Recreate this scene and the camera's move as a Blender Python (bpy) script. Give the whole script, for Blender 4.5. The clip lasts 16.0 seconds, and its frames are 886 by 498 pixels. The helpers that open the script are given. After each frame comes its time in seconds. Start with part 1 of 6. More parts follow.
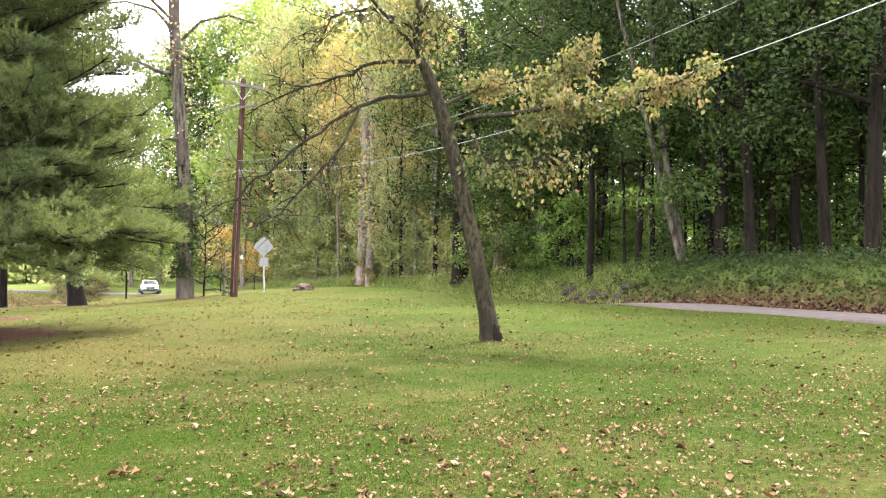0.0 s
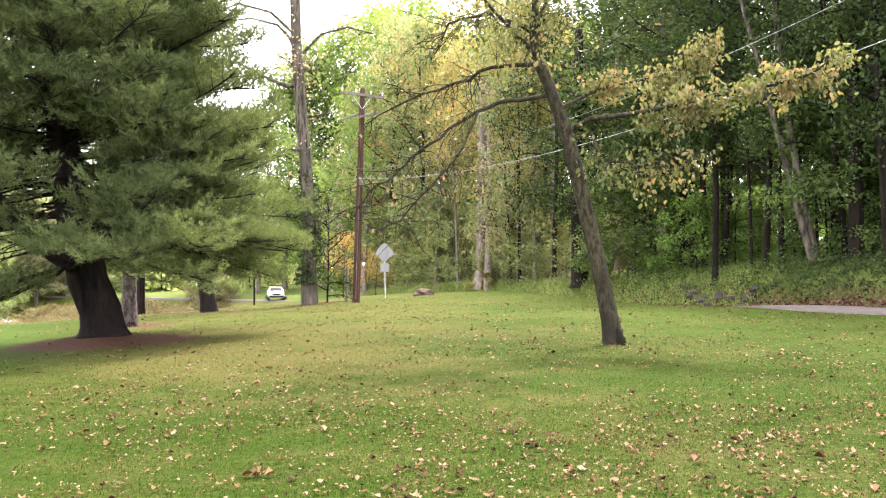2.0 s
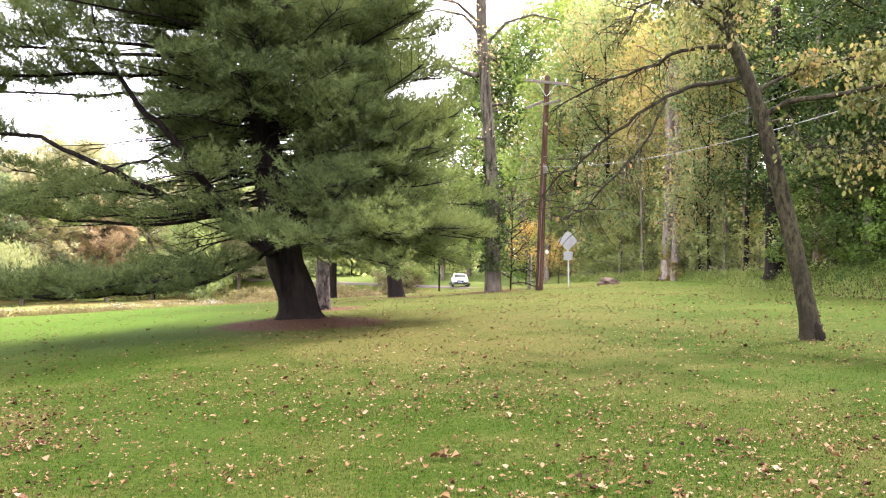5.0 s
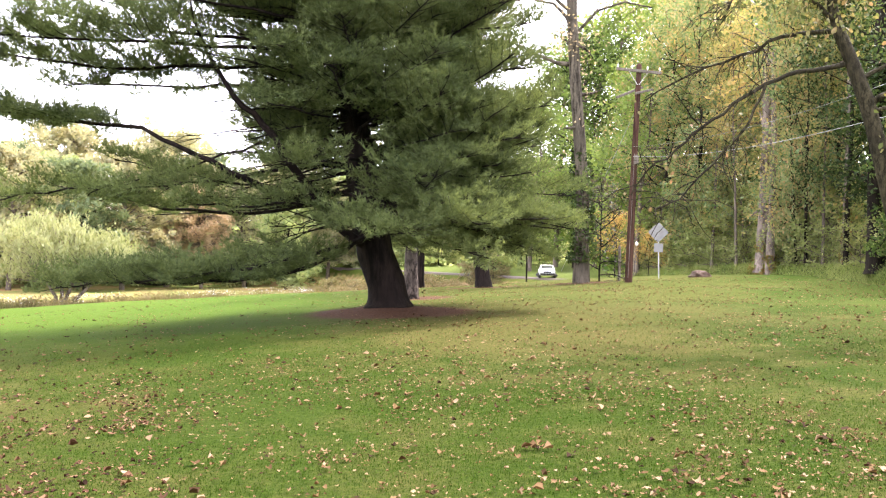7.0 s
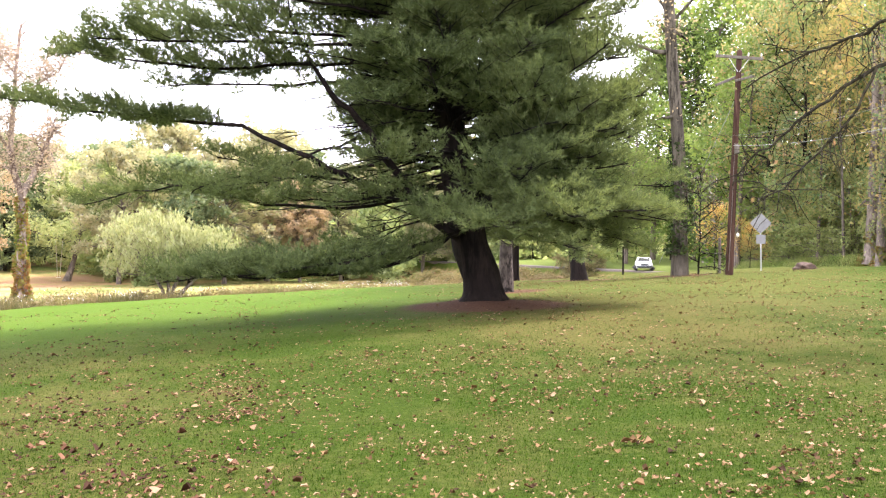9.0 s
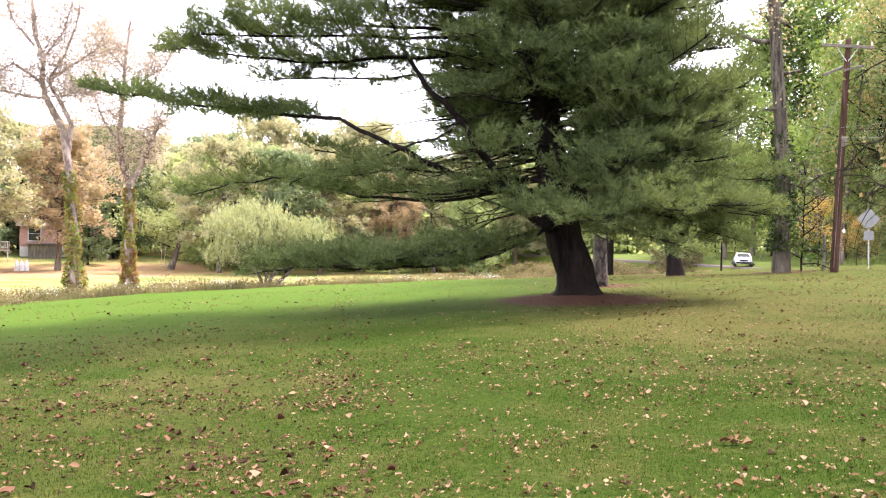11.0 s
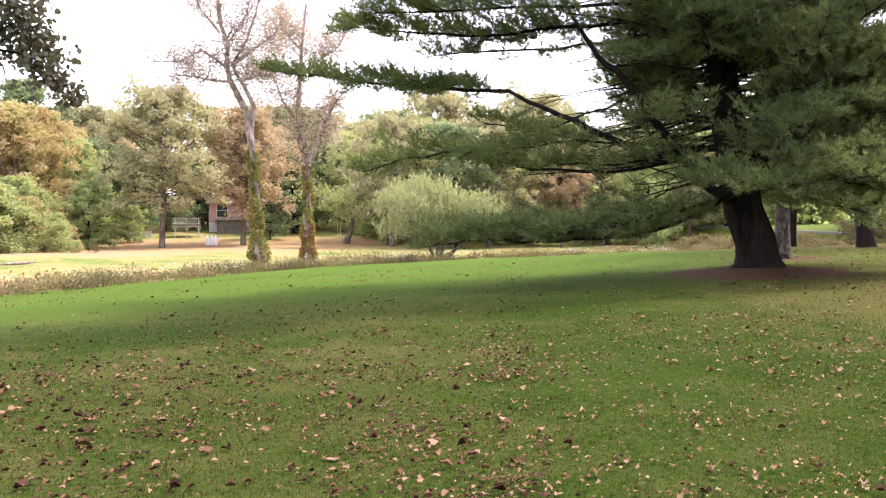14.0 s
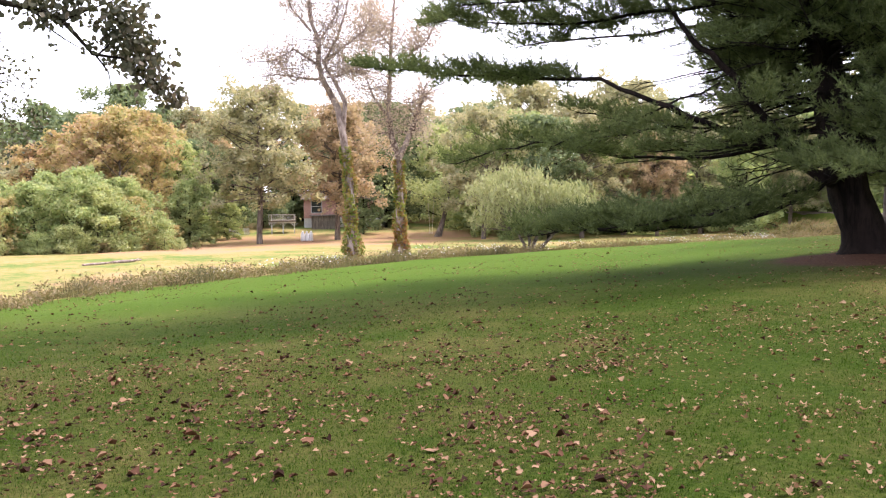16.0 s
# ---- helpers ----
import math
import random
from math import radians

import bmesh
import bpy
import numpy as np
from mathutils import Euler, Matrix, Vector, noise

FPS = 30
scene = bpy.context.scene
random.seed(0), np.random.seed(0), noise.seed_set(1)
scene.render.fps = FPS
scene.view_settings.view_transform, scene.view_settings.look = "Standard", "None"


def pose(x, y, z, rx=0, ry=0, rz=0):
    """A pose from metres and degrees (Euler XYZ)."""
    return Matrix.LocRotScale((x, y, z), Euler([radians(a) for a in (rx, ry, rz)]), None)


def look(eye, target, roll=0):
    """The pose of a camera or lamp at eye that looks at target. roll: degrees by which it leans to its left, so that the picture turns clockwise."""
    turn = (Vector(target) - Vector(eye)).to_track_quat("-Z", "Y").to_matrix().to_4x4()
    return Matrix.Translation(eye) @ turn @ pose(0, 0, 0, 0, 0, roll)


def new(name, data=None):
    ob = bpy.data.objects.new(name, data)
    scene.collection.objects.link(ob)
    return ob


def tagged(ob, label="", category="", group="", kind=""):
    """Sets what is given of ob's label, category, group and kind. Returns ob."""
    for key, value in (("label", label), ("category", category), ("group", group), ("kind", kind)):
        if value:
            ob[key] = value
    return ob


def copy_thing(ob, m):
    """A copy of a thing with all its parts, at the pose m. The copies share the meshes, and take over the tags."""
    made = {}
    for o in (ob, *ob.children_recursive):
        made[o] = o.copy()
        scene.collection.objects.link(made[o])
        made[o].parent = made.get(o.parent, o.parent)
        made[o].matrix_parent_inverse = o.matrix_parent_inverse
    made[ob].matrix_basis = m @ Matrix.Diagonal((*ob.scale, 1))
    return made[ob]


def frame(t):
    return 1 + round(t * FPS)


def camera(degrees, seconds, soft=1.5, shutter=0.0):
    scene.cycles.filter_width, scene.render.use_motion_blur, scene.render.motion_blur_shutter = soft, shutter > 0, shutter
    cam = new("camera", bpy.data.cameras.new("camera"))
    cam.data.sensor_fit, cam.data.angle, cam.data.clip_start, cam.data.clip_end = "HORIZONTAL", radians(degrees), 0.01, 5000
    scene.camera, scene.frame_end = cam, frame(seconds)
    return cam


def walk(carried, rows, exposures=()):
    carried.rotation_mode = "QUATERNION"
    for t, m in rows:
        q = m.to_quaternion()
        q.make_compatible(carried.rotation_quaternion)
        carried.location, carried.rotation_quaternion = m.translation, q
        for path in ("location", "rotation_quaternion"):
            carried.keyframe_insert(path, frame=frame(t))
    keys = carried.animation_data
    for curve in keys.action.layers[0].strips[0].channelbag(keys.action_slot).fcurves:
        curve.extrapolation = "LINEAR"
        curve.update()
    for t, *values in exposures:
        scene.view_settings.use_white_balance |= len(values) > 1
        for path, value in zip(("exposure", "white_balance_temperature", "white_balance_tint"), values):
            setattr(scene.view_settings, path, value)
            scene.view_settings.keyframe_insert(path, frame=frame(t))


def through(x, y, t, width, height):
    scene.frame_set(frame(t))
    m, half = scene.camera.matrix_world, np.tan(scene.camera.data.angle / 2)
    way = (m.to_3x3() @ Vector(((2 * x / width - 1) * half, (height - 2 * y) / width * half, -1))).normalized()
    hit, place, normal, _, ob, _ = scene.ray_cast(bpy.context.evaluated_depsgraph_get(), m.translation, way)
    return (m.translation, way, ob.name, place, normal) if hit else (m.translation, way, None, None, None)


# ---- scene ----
cam = camera(51.08, 16.0, 1.2)
PATH = [
    (0.0, 0.000, 0.000, 1.600, 91.20, -0.30, -0.00),
    (0.5, 0.005, 0.007, 1.599, 91.33, -0.19, 1.06),
    (1.0, -0.005, 0.011, 1.591, 91.42, -0.03, 2.72),
    (1.5, -0.023, 0.000, 1.592, 91.50, 0.39, 4.32),
    (2.0, -0.040, 0.007, 1.595, 91.48, 0.38, 7.30),
    (2.5, -0.059, 0.019, 1.591, 91.47, 0.52, 10.64),
    (3.0, -0.063, 0.016, 1.591, 91.37, 0.82, 13.05),
    (3.5, -0.054, 0.018, 1.586, 91.19, 0.40, 14.93),
    (4.0, -0.045, -0.019, 1.601, 91.08, 0.10, 16.21),
    (6.5, -0.128, -0.027, 1.592, 90.19, -0.76, 22.37),
    (7.0, -0.136, -0.028, 1.588, 90.10, -0.83, 23.86),
    (7.5, -0.142, -0.032, 1.587, 89.86, -0.69, 25.53),
    (8.0, -0.146, -0.032, 1.589, 89.72, -0.61, 26.75),
    (8.5, -0.154, -0.034, 1.587, 89.68, -0.56, 28.10),
    (9.0, -0.157, -0.038, 1.586, 89.62, -0.45, 29.67),
    (11.5, -0.176, -0.065, 1.589, 88.98, -0.88, 37.29),
    (12.0, -0.186, -0.061, 1.587, 88.87, -0.59, 39.36),
    (12.5, -0.196, -0.058, 1.585, 88.55, -0.65, 40.83),
    (13.0, -0.212, -0.055, 1.581, 88.11, -0.46, 42.55),
    (13.5, -0.221, -0.062, 1.580, 87.62, -0.47, 44.11),
    (14.0, -0.232, -0.063, 1.580, 87.31, -0.30, 45.76),
    (14.5, -0.244, -0.062, 1.574, 87.16, 0.17, 47.05),
    (15.0, -0.247, -0.069, 1.575, 87.07, 0.43, 48.60),
    (15.5, -0.249, -0.068, 1.572, 86.95, 1.02, 49.82),
    (16.0, -0.261, -0.067, 1.572, 86.86, 0.98, 51.37),
]
EXPOSURES = [(0.0, 2.0, 6600, 18), (8.0, 1.82, 6540, 21), (9.5, 1.77, 6500, 21), (12.5, 1.4, 6420, 23), (14.5, 1.09, 6360, 24), (16.0, 0.99, 6340, 24)]
walk(cam, [(t, pose(*row)) for t, *row in PATH], EXPOSURES)

# ---- world and light ----
world = bpy.data.worlds.new("world")
scene.world = world
world.use_nodes = True
wn = world.node_tree.nodes
wl = world.node_tree.links
sky = wn.new("ShaderNodeTexSky")
sky.sky_type = "NISHITA"
sky.sun_disc = False
sky.sun_elevation = radians(53)
sky.sun_rotation = radians(14)
sky.air_density, sky.dust_density, sky.ozone_density = 1.0, 4.0, 1.0
cloud = wn.new("ShaderNodeMix")
cloud.data_type = "RGBA"
cloud.inputs[0].default_value = 0.72
cloud.inputs[7].default_value = (9.6, 10.0, 10.6, 1)
wl.new(sky.outputs[0], cloud.inputs[6])
wl.new(cloud.outputs[2], wn["Background"].inputs[0])
wn["Background"].inputs[1].default_value = 0.192

sun = new("sun", bpy.data.lights.new("sun", "SUN"))
sun.data.energy = 3.9
sun.data.angle = radians(9)
sun.data.color = (1.0, 0.95, 0.86)
sun.matrix_world = look((9.46, 37.96, 51.9), (0, 0, 0))


# ---- materials ----
def material(name):
    m = bpy.data.materials.new(name)
    m.use_nodes = True
    return m, m.node_tree.nodes, m.node_tree.links, m.node_tree.nodes["Principled BSDF"]


def noise_tex(n, l, scale, detail=4, rough=0.6, coord="Object", stretch=None):
    tc = n.new("ShaderNodeTexCoord")
    t = n.new("ShaderNodeTexNoise")
    t.inputs["Scale"].default_value = scale
    t.inputs["Detail"].default_value = detail
    t.inputs["Roughness"].default_value = rough
    if stretch:
        mp = n.new("ShaderNodeMapping")
        mp.inputs["Scale"].default_value = stretch
        l.new(tc.outputs[coord], mp.inputs[0])
        l.new(mp.outputs[0], t.inputs["Vector"])
    else:
        l.new(tc.outputs[coord], t.inputs["Vector"])
    return t


def ramp(n, l, src, stops):
    r = n.new("ShaderNodeValToRGB")
    e = r.color_ramp.elements
    while len(e) < len(stops):
        e.new(0.5)
    for k, (p, c) in zip(e, stops):
        k.position, k.color = p, (*c, 1)
    l.new(src, r.inputs[0])
    return r


def mix(n, l, a, b, fac, mode="MIX"):
    m = n.new("ShaderNodeMix")
    m.data_type = "RGBA"
    m.blend_type = mode
    for k, v in ((0, fac), (6, a), (7, b)):
        if isinstance(v, (int, float)):
            m.inputs[k].default_value = v
        elif isinstance(v, tuple):
            m.inputs[k].default_value = (*v, 1)
        else:
            l.new(v, m.inputs[k])
    return m.outputs[2]


def bump(n, l, bsdf, src, strength, dist):
    b = n.new("ShaderNodeBump")
    b.inputs["Strength"].default_value = strength
    b.inputs["Distance"].default_value = dist
    l.new(src, b.inputs["Height"])
    l.new(b.outputs[0], bsdf.inputs["Normal"])


def bark(name, dark, light, scale=6, stretch=(1, 1, 0.18), depth=0.03, moss=None):
    m, n, l, b = material(name)
    t = noise_tex(n, l, scale, 6, 0.7, stretch=stretch)
    r = ramp(n, l, t.outputs[0], [(0.41, dark), (0.6, light)])
    col = r.outputs[0]
    big = noise_tex(n, l, 0.9, 3)
    f = ramp(n, l, big.outputs[0], [(0.45, (0, 0, 0)), (0.7, (1, 1, 1))])
    col = mix(n, l, col, moss or tuple(0.55 * c for c in light), f.outputs[0])
    l.new(col, b.inputs["Base Color"])
    b.inputs["Roughness"].default_value = 0.95
    b.inputs["Specular IOR Level"].default_value = 0.15
    bump(n, l, b, t.outputs[0], 0.9, depth)
    return m


def leaf_material(name, colours, through=0.4, spread=0.25, rough=0.55, spec=0.15, solo=0.55, patches=1.1):
    """Leaves: colour varies from leaf to leaf, from tree to tree and in patches; light shines through."""
    m, n, l, b = material(name)
    geo = n.new("ShaderNodeNewGeometry")
    info = n.new("ShaderNodeObjectInfo")
    patch = noise_tex(n, l, 0.45, 2)
    add = n.new("ShaderNodeMath")
    add.operation = "MULTIPLY_ADD"
    add.inputs[1].default_value = solo
    l.new(geo.outputs["Random Per Island"], add.inputs[0])
    sc = n.new("ShaderNodeMath")
    sc.operation = "MULTIPLY_ADD"
    sc.inputs[1].default_value = patches
    sc.inputs[2].default_value = 0.505 - 0.5 * solo - 0.5 * patches
    l.new(patch.outputs[0], sc.inputs[0])
    l.new(sc.outputs[0], add.inputs[2])
    shift = n.new("ShaderNodeMath")
    shift.operation = "MULTIPLY_ADD"
    shift.inputs[1].default_value = spread
    l.new(info.outputs["Random"], shift.inputs[0])
    l.new(add.outputs[0], shift.inputs[2])
    step = 1.0 / (len(colours) - 1)
    r = ramp(n, l, shift.outputs[0], [(0.1 + 0.85 * i * step, c) for i, c in enumerate(colours)])
    l.new(r.outputs[0], b.inputs["Base Color"])
    b.inputs["Roughness"].default_value = rough
    b.inputs["Specular IOR Level"].default_value = spec
    tr = n.new("ShaderNodeBsdfTranslucent")
    warm = mix(n, l, r.outputs[0], (1.25, 1.2, 0.55), 0.6, "MULTIPLY")
    l.new(warm, tr.inputs[0])
    ms = n.new("ShaderNodeMixShader")
    ms.inputs[0].default_value = through
    l.new(b.outputs[0], ms.inputs[1])
    l.new(tr.outputs[0], ms.inputs[2])
    l.new(ms.outputs[0], n["Material Output"].inputs[0])
    return m


def plain(name, colour, rough=0.6, metal=0.0, vary=0.25, scale=8.0, bumpy=0.0):
    m, n, l, b = material(name)
    t = noise_tex(n, l, scale, 5)
    r = ramp(n, l, t.outputs[0], [(0.3, tuple(c * (1 - vary) for c in colour)), (0.7, tuple(min(1, c * (1 + vary)) for c in colour))])
    l.new(r.outputs[0], b.inputs["Base Color"])
    b.inputs["Roughness"].default_value = rough
    b.inputs["Metallic"].default_value = metal
    if bumpy:
        bump(n, l, b, t.outputs[0], 0.6, bumpy)
    return m


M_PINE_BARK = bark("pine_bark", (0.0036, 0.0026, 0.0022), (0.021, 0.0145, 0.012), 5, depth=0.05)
# dark bark taken below its own tone: the canopy's shade is in the colour
M_DARK_SHADED_BARK = bark("dark_shaded_bark", (0.004, 0.0031, 0.0021), (0.0235, 0.0178, 0.0115), 6, depth=0.05)
M_MOTTLED = bark("mottled_bark", (0.008, 0.006, 0.005), (0.14, 0.112, 0.098), 9, (1, 1, 0.5), 0.05)
M_SHAG_BARK = bark("shaggy_bark", (0.024, 0.0195, 0.0142), (0.146, 0.123, 0.095), 5, (1, 1, 0.22), 0.09)
M_GREY_BARK = bark("grey_bark", (0.0595, 0.0467, 0.0382), (0.221, 0.178, 0.145), 5, depth=0.03)
M_SAP_BARK = bark("sapling_bark", (0.0145, 0.0122, 0.0066), (0.066, 0.056, 0.031), 14, (1, 1, 0.4), 0.08, moss=(0.021, 0.017, 0.011))
M_ASH_BARK = bark("ashen_bark", (0.09, 0.07, 0.056), (0.29, 0.235, 0.195), 5, (1, 1, 0.3), 0.03)
M_SYC_BARK = bark("sycamore_bark", (0.12, 0.0825, 0.0675), (0.375, 0.3, 0.27), 3, (1, 1, 0.4), 0.01)
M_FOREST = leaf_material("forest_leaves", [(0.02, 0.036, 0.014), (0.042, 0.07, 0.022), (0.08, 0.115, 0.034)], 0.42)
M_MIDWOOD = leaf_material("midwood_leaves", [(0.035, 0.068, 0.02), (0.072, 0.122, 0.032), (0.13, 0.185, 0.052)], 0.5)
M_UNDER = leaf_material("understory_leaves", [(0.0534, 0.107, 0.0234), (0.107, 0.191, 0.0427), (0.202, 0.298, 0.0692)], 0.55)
M_MIXED = leaf_material("mixed_leaves", [(0.13, 0.165, 0.062), (0.27, 0.285, 0.115), (0.43, 0.38, 0.155), (0.52, 0.37, 0.17)], 0.5, solo=0.8)
M_LINDEN = leaf_material("linden_leaves", [(0.08, 0.145, 0.062), (0.145, 0.225, 0.1), (0.215, 0.285, 0.13), (0.32, 0.335, 0.16), (0.45, 0.32, 0.17)], 0.46, 0.2, solo=0.8, patches=0.7)
M_BRIGHT = leaf_material("bright_leaves", [(0.16, 0.22, 0.1), (0.28, 0.35, 0.16), (0.41, 0.435, 0.22)], 0.52, 0.4)
M_FRESH = leaf_material("fresh_leaves", [(0.084, 0.144, 0.036), (0.156, 0.228, 0.06), (0.24, 0.312, 0.084)], 0.4)
M_EDGE = leaf_material("edge_leaves", [(0.187, 0.248, 0.0935), (0.286, 0.341, 0.132), (0.407, 0.407, 0.176)], 0.5)
M_GOLD = leaf_material("gold_leaves", [(0.195, 0.22, 0.14), (0.305, 0.305, 0.195), (0.41, 0.375, 0.245)], 0.5)
M_ORANGE = leaf_material("orange_leaves", [(0.29, 0.25, 0.17), (0.41, 0.32, 0.225), (0.5, 0.365, 0.265)], 0.5)
M_AUTUMN = leaf_material("autumn_leaves", [(0.22, 0.28, 0.13), (0.36, 0.345, 0.16), (0.46, 0.365, 0.2), (0.46, 0.31, 0.22)], 0.5, 0.35, solo=0.4)
M_FLAME = leaf_material("flame_leaves", [(0.2, 0.19, 0.07), (0.36, 0.25, 0.085), (0.5, 0.32, 0.12)], 0.5, solo=0.75)
M_DEEP = leaf_material("deep_green_leaves", [(0.088, 0.127, 0.0726), (0.143, 0.187, 0.101), (0.22, 0.259, 0.138)], 0.42)
M_PALE = leaf_material("pale_leaves", [(0.3, 0.26, 0.22), (0.4, 0.33, 0.29), (0.5, 0.4, 0.36)], 0.45)
M_WILLOW = leaf_material("willow_leaves", [(0.17, 0.196, 0.0935), (0.264, 0.289, 0.145), (0.357, 0.365, 0.204)], 0.4)
M_SAPLEAF = leaf_material("sapling_leaves", [(0.055, 0.08, 0.028), (0.11, 0.125, 0.045), (0.19, 0.17, 0.075), (0.27, 0.155, 0.095)], 0.45, 0.0)
M_OAK = leaf_material("oak_leaves", [(0.045, 0.052, 0.032), (0.08, 0.08, 0.05), (0.13, 0.1, 0.075)], 0.35)
M_IVY = leaf_material("ivy_leaves", [(0.09, 0.15, 0.03), (0.18, 0.22, 0.05), (0.26, 0.19, 0.07), (0.27, 0.12, 0.06)], 0.45, 0.1)
M_NEEDLE = leaf_material("pine_needles", [(0.05, 0.074, 0.031), (0.114, 0.146, 0.058), (0.208, 0.248, 0.098)], 0.48, 0.05, 0.6)
M_WEED = leaf_material("weeds", [(0.085, 0.09, 0.036), (0.15, 0.135, 0.062), (0.23, 0.175, 0.105)], 0.4)
M_RUSH = leaf_material("brook_stems", [(0.06, 0.07, 0.03), (0.11, 0.1, 0.05), (0.19, 0.14, 0.085)], 0.35)
M_TALLGRASS = leaf_material("tall_grass", [(0.042, 0.082, 0.016), (0.085, 0.13, 0.029), (0.145, 0.155, 0.055)], 0.42)
M_RANK = leaf_material("rank_grass", [(0.13, 0.21, 0.05), (0.23, 0.31, 0.085), (0.34, 0.36, 0.14)], 0.45)
M_BLADE = leaf_material("lawn_blades", [(0.0098, 0.026, 0.0018), (0.0225, 0.054, 0.0042), (0.052, 0.09, 0.013)], 0.3, 0.1, 0.8, 0.03, 0.9, 0.6)
M_FALLEN = leaf_material("fallen_leaves", [(0.026, 0.014, 0.008), (0.075, 0.042, 0.02), (0.125, 0.075, 0.036), (0.17, 0.11, 0.066), (0.25, 0.172, 0.11)], 0.12, 0.0, 0.85, 0.04, 0.95, 0.35)
M_RUSSET = leaf_material("russet_leaves", [(0.02, 0.01, 0.007), (0.04, 0.02, 0.013), (0.075, 0.036, 0.022), (0.125, 0.066, 0.04), (0.215, 0.135, 0.085)], 0.1, 0.0, 0.85, 0.04, 0.95, 0.35)
M_POLE = bark("creosoted_pole", (0.03, 0.014, 0.01), (0.095, 0.048, 0.035), 9, (1, 1, 0.06), 0.01)
M_GREYWOOD = bark("weathered_wood", (0.088, 0.072, 0.06), (0.224, 0.192, 0.16), 9, (1, 1, 0.1), 0.006)
M_METAL = plain("galvanised_steel", (0.5, 0.5, 0.5), 0.45, 0.7, 0.12)
M_SIGNBACK = plain("aluminium_sign_back", (0.25, 0.245, 0.245), 0.5, 0.35, 0.12, 3)
M_WIRE = plain("wire", (0.3, 0.3, 0.3), 0.5, 0.3)
M_CERAMIC = plain("glazed_ceramic", (0.7, 0.66, 0.6), 0.25)
M_CARWHITE = plain("white_car_paint", (0.8, 0.81, 0.82), 0.2, 0.0, 0.05)
M_GLASSDARK = plain("dark_glass", (0.02, 0.022, 0.025), 0.08, 0.0, 0.1)
M_RUBBER = plain("tyre_rubber", (0.02, 0.02, 0.02), 0.85)
M_ROAD = plain("asphalt", (0.086, 0.066, 0.055), 0.95, 0, 0.3, 3.0, 0.01)
M_ROCK = plain("earth_and_stone", (0.05, 0.036, 0.026), 0.95, 0, 0.5, 4.0, 0.1)
M_SOIL = plain("bare_soil", (0.06, 0.035, 0.022), 0.95, 0, 0.5, 9.0, 0.1)
M_BRICK = plain("brick_siding", (0.34, 0.20, 0.16), 0.9, 0, 0.25, 6)
M_WHITE = plain("white_paint", (0.518, 0.511, 0.497), 0.6, 0, 0.12, 4)
M_ROOF = plain("shingle_roof", (0.12, 0.10, 0.09), 0.9, 0, 0.35, 5)
M_TANK = plain("white_enamel", (0.722, 0.722, 0.731), 0.4, 0, 0.06)
M_ROPE = plain("rope", (0.55, 0.5, 0.42), 0.9)


# ---- terrain ----
def smooth(a, b, x):
    k = np.clip((x - a) / (b - a), 0, 1)
    return k * k * (3 - 2 * k)


def brook(y):
    """x of the lawn's edge above the brook."""
    y = np.clip(y, 8, 95)
    return -45.5 + np.where(y < 37, 0.015, 0.0075) * (y - 37) ** 2


def verge(y):
    """x of the road's nearer edge."""
    y = np.clip(y, -60, 130)
    return 12.2 - 0.37 * (y - 25.8) - 0.011 * np.maximum(y - 45, 0) ** 2


def across(x, y):
    """Metres from the road's nearer edge, to the woods' side."""
    return (x - verge(y)) * 0.93


def height(x, y):
    x, y = np.asarray(x, float), np.asarray(y, float)
    u = x - brook(y)
    edge = -2.2 + 0.4 * smooth(25, 5, y)
    yy = np.clip(y, 0, 52)
    z = edge * np.clip(1 - u / 42, 0, 1) ** 1.7
    z = z + (0.006 * yy + 0.0012 * np.maximum(yy - 38, 0) ** 2 - 1.1 * smooth(54, 84, y)) * smooth(16, 38, u)
    w = -x * 0.866 + y * 0.5
    mead = -3.3 - 0.6 * smooth(80, 125, w) + 0.05 * np.clip(w - 128, 0, 150)
    z = z + (mead - z) * smooth(0, -9, u)
    v = across(x, y)
    zr = 0.12 - 0.55 * smooth(38, 47, y) - 0.6 * smooth(50, 86, y)
    z = z + (zr - z) * smooth(-4, -0.3, v)
    z = z + (1.7 + 0.55 * smooth(38, 47, y) - 0.7 * smooth(45, 70, y) - 1.1 * smooth(74, 90, y)) * smooth(3.8, 6.4, v) + 0.012 * np.clip(v - 15, 0, 80) + 0.07 * np.clip(v - 60, 0, 120)
    z = z + 0.04 * np.sin(x * 0.6 + 1.3) * np.sin(y * 0.47) * smooth(4, 12, np.hypot(x, y))
    # low mound of shed needles and roots about the great pine
    z = z + 0.26 * np.exp(-((x + 11.85) ** 2 + (y - 22.7) ** 2) / 1.25 ** 2)
    return z


def ground_at(az, d):
    """The ground at an azimuth (degrees to the left of north) and a distance from the camera."""
    x, y = -d * math.sin(radians(az)), d * math.cos(radians(az))
    return Vector((x, y, float(height(x, y))))


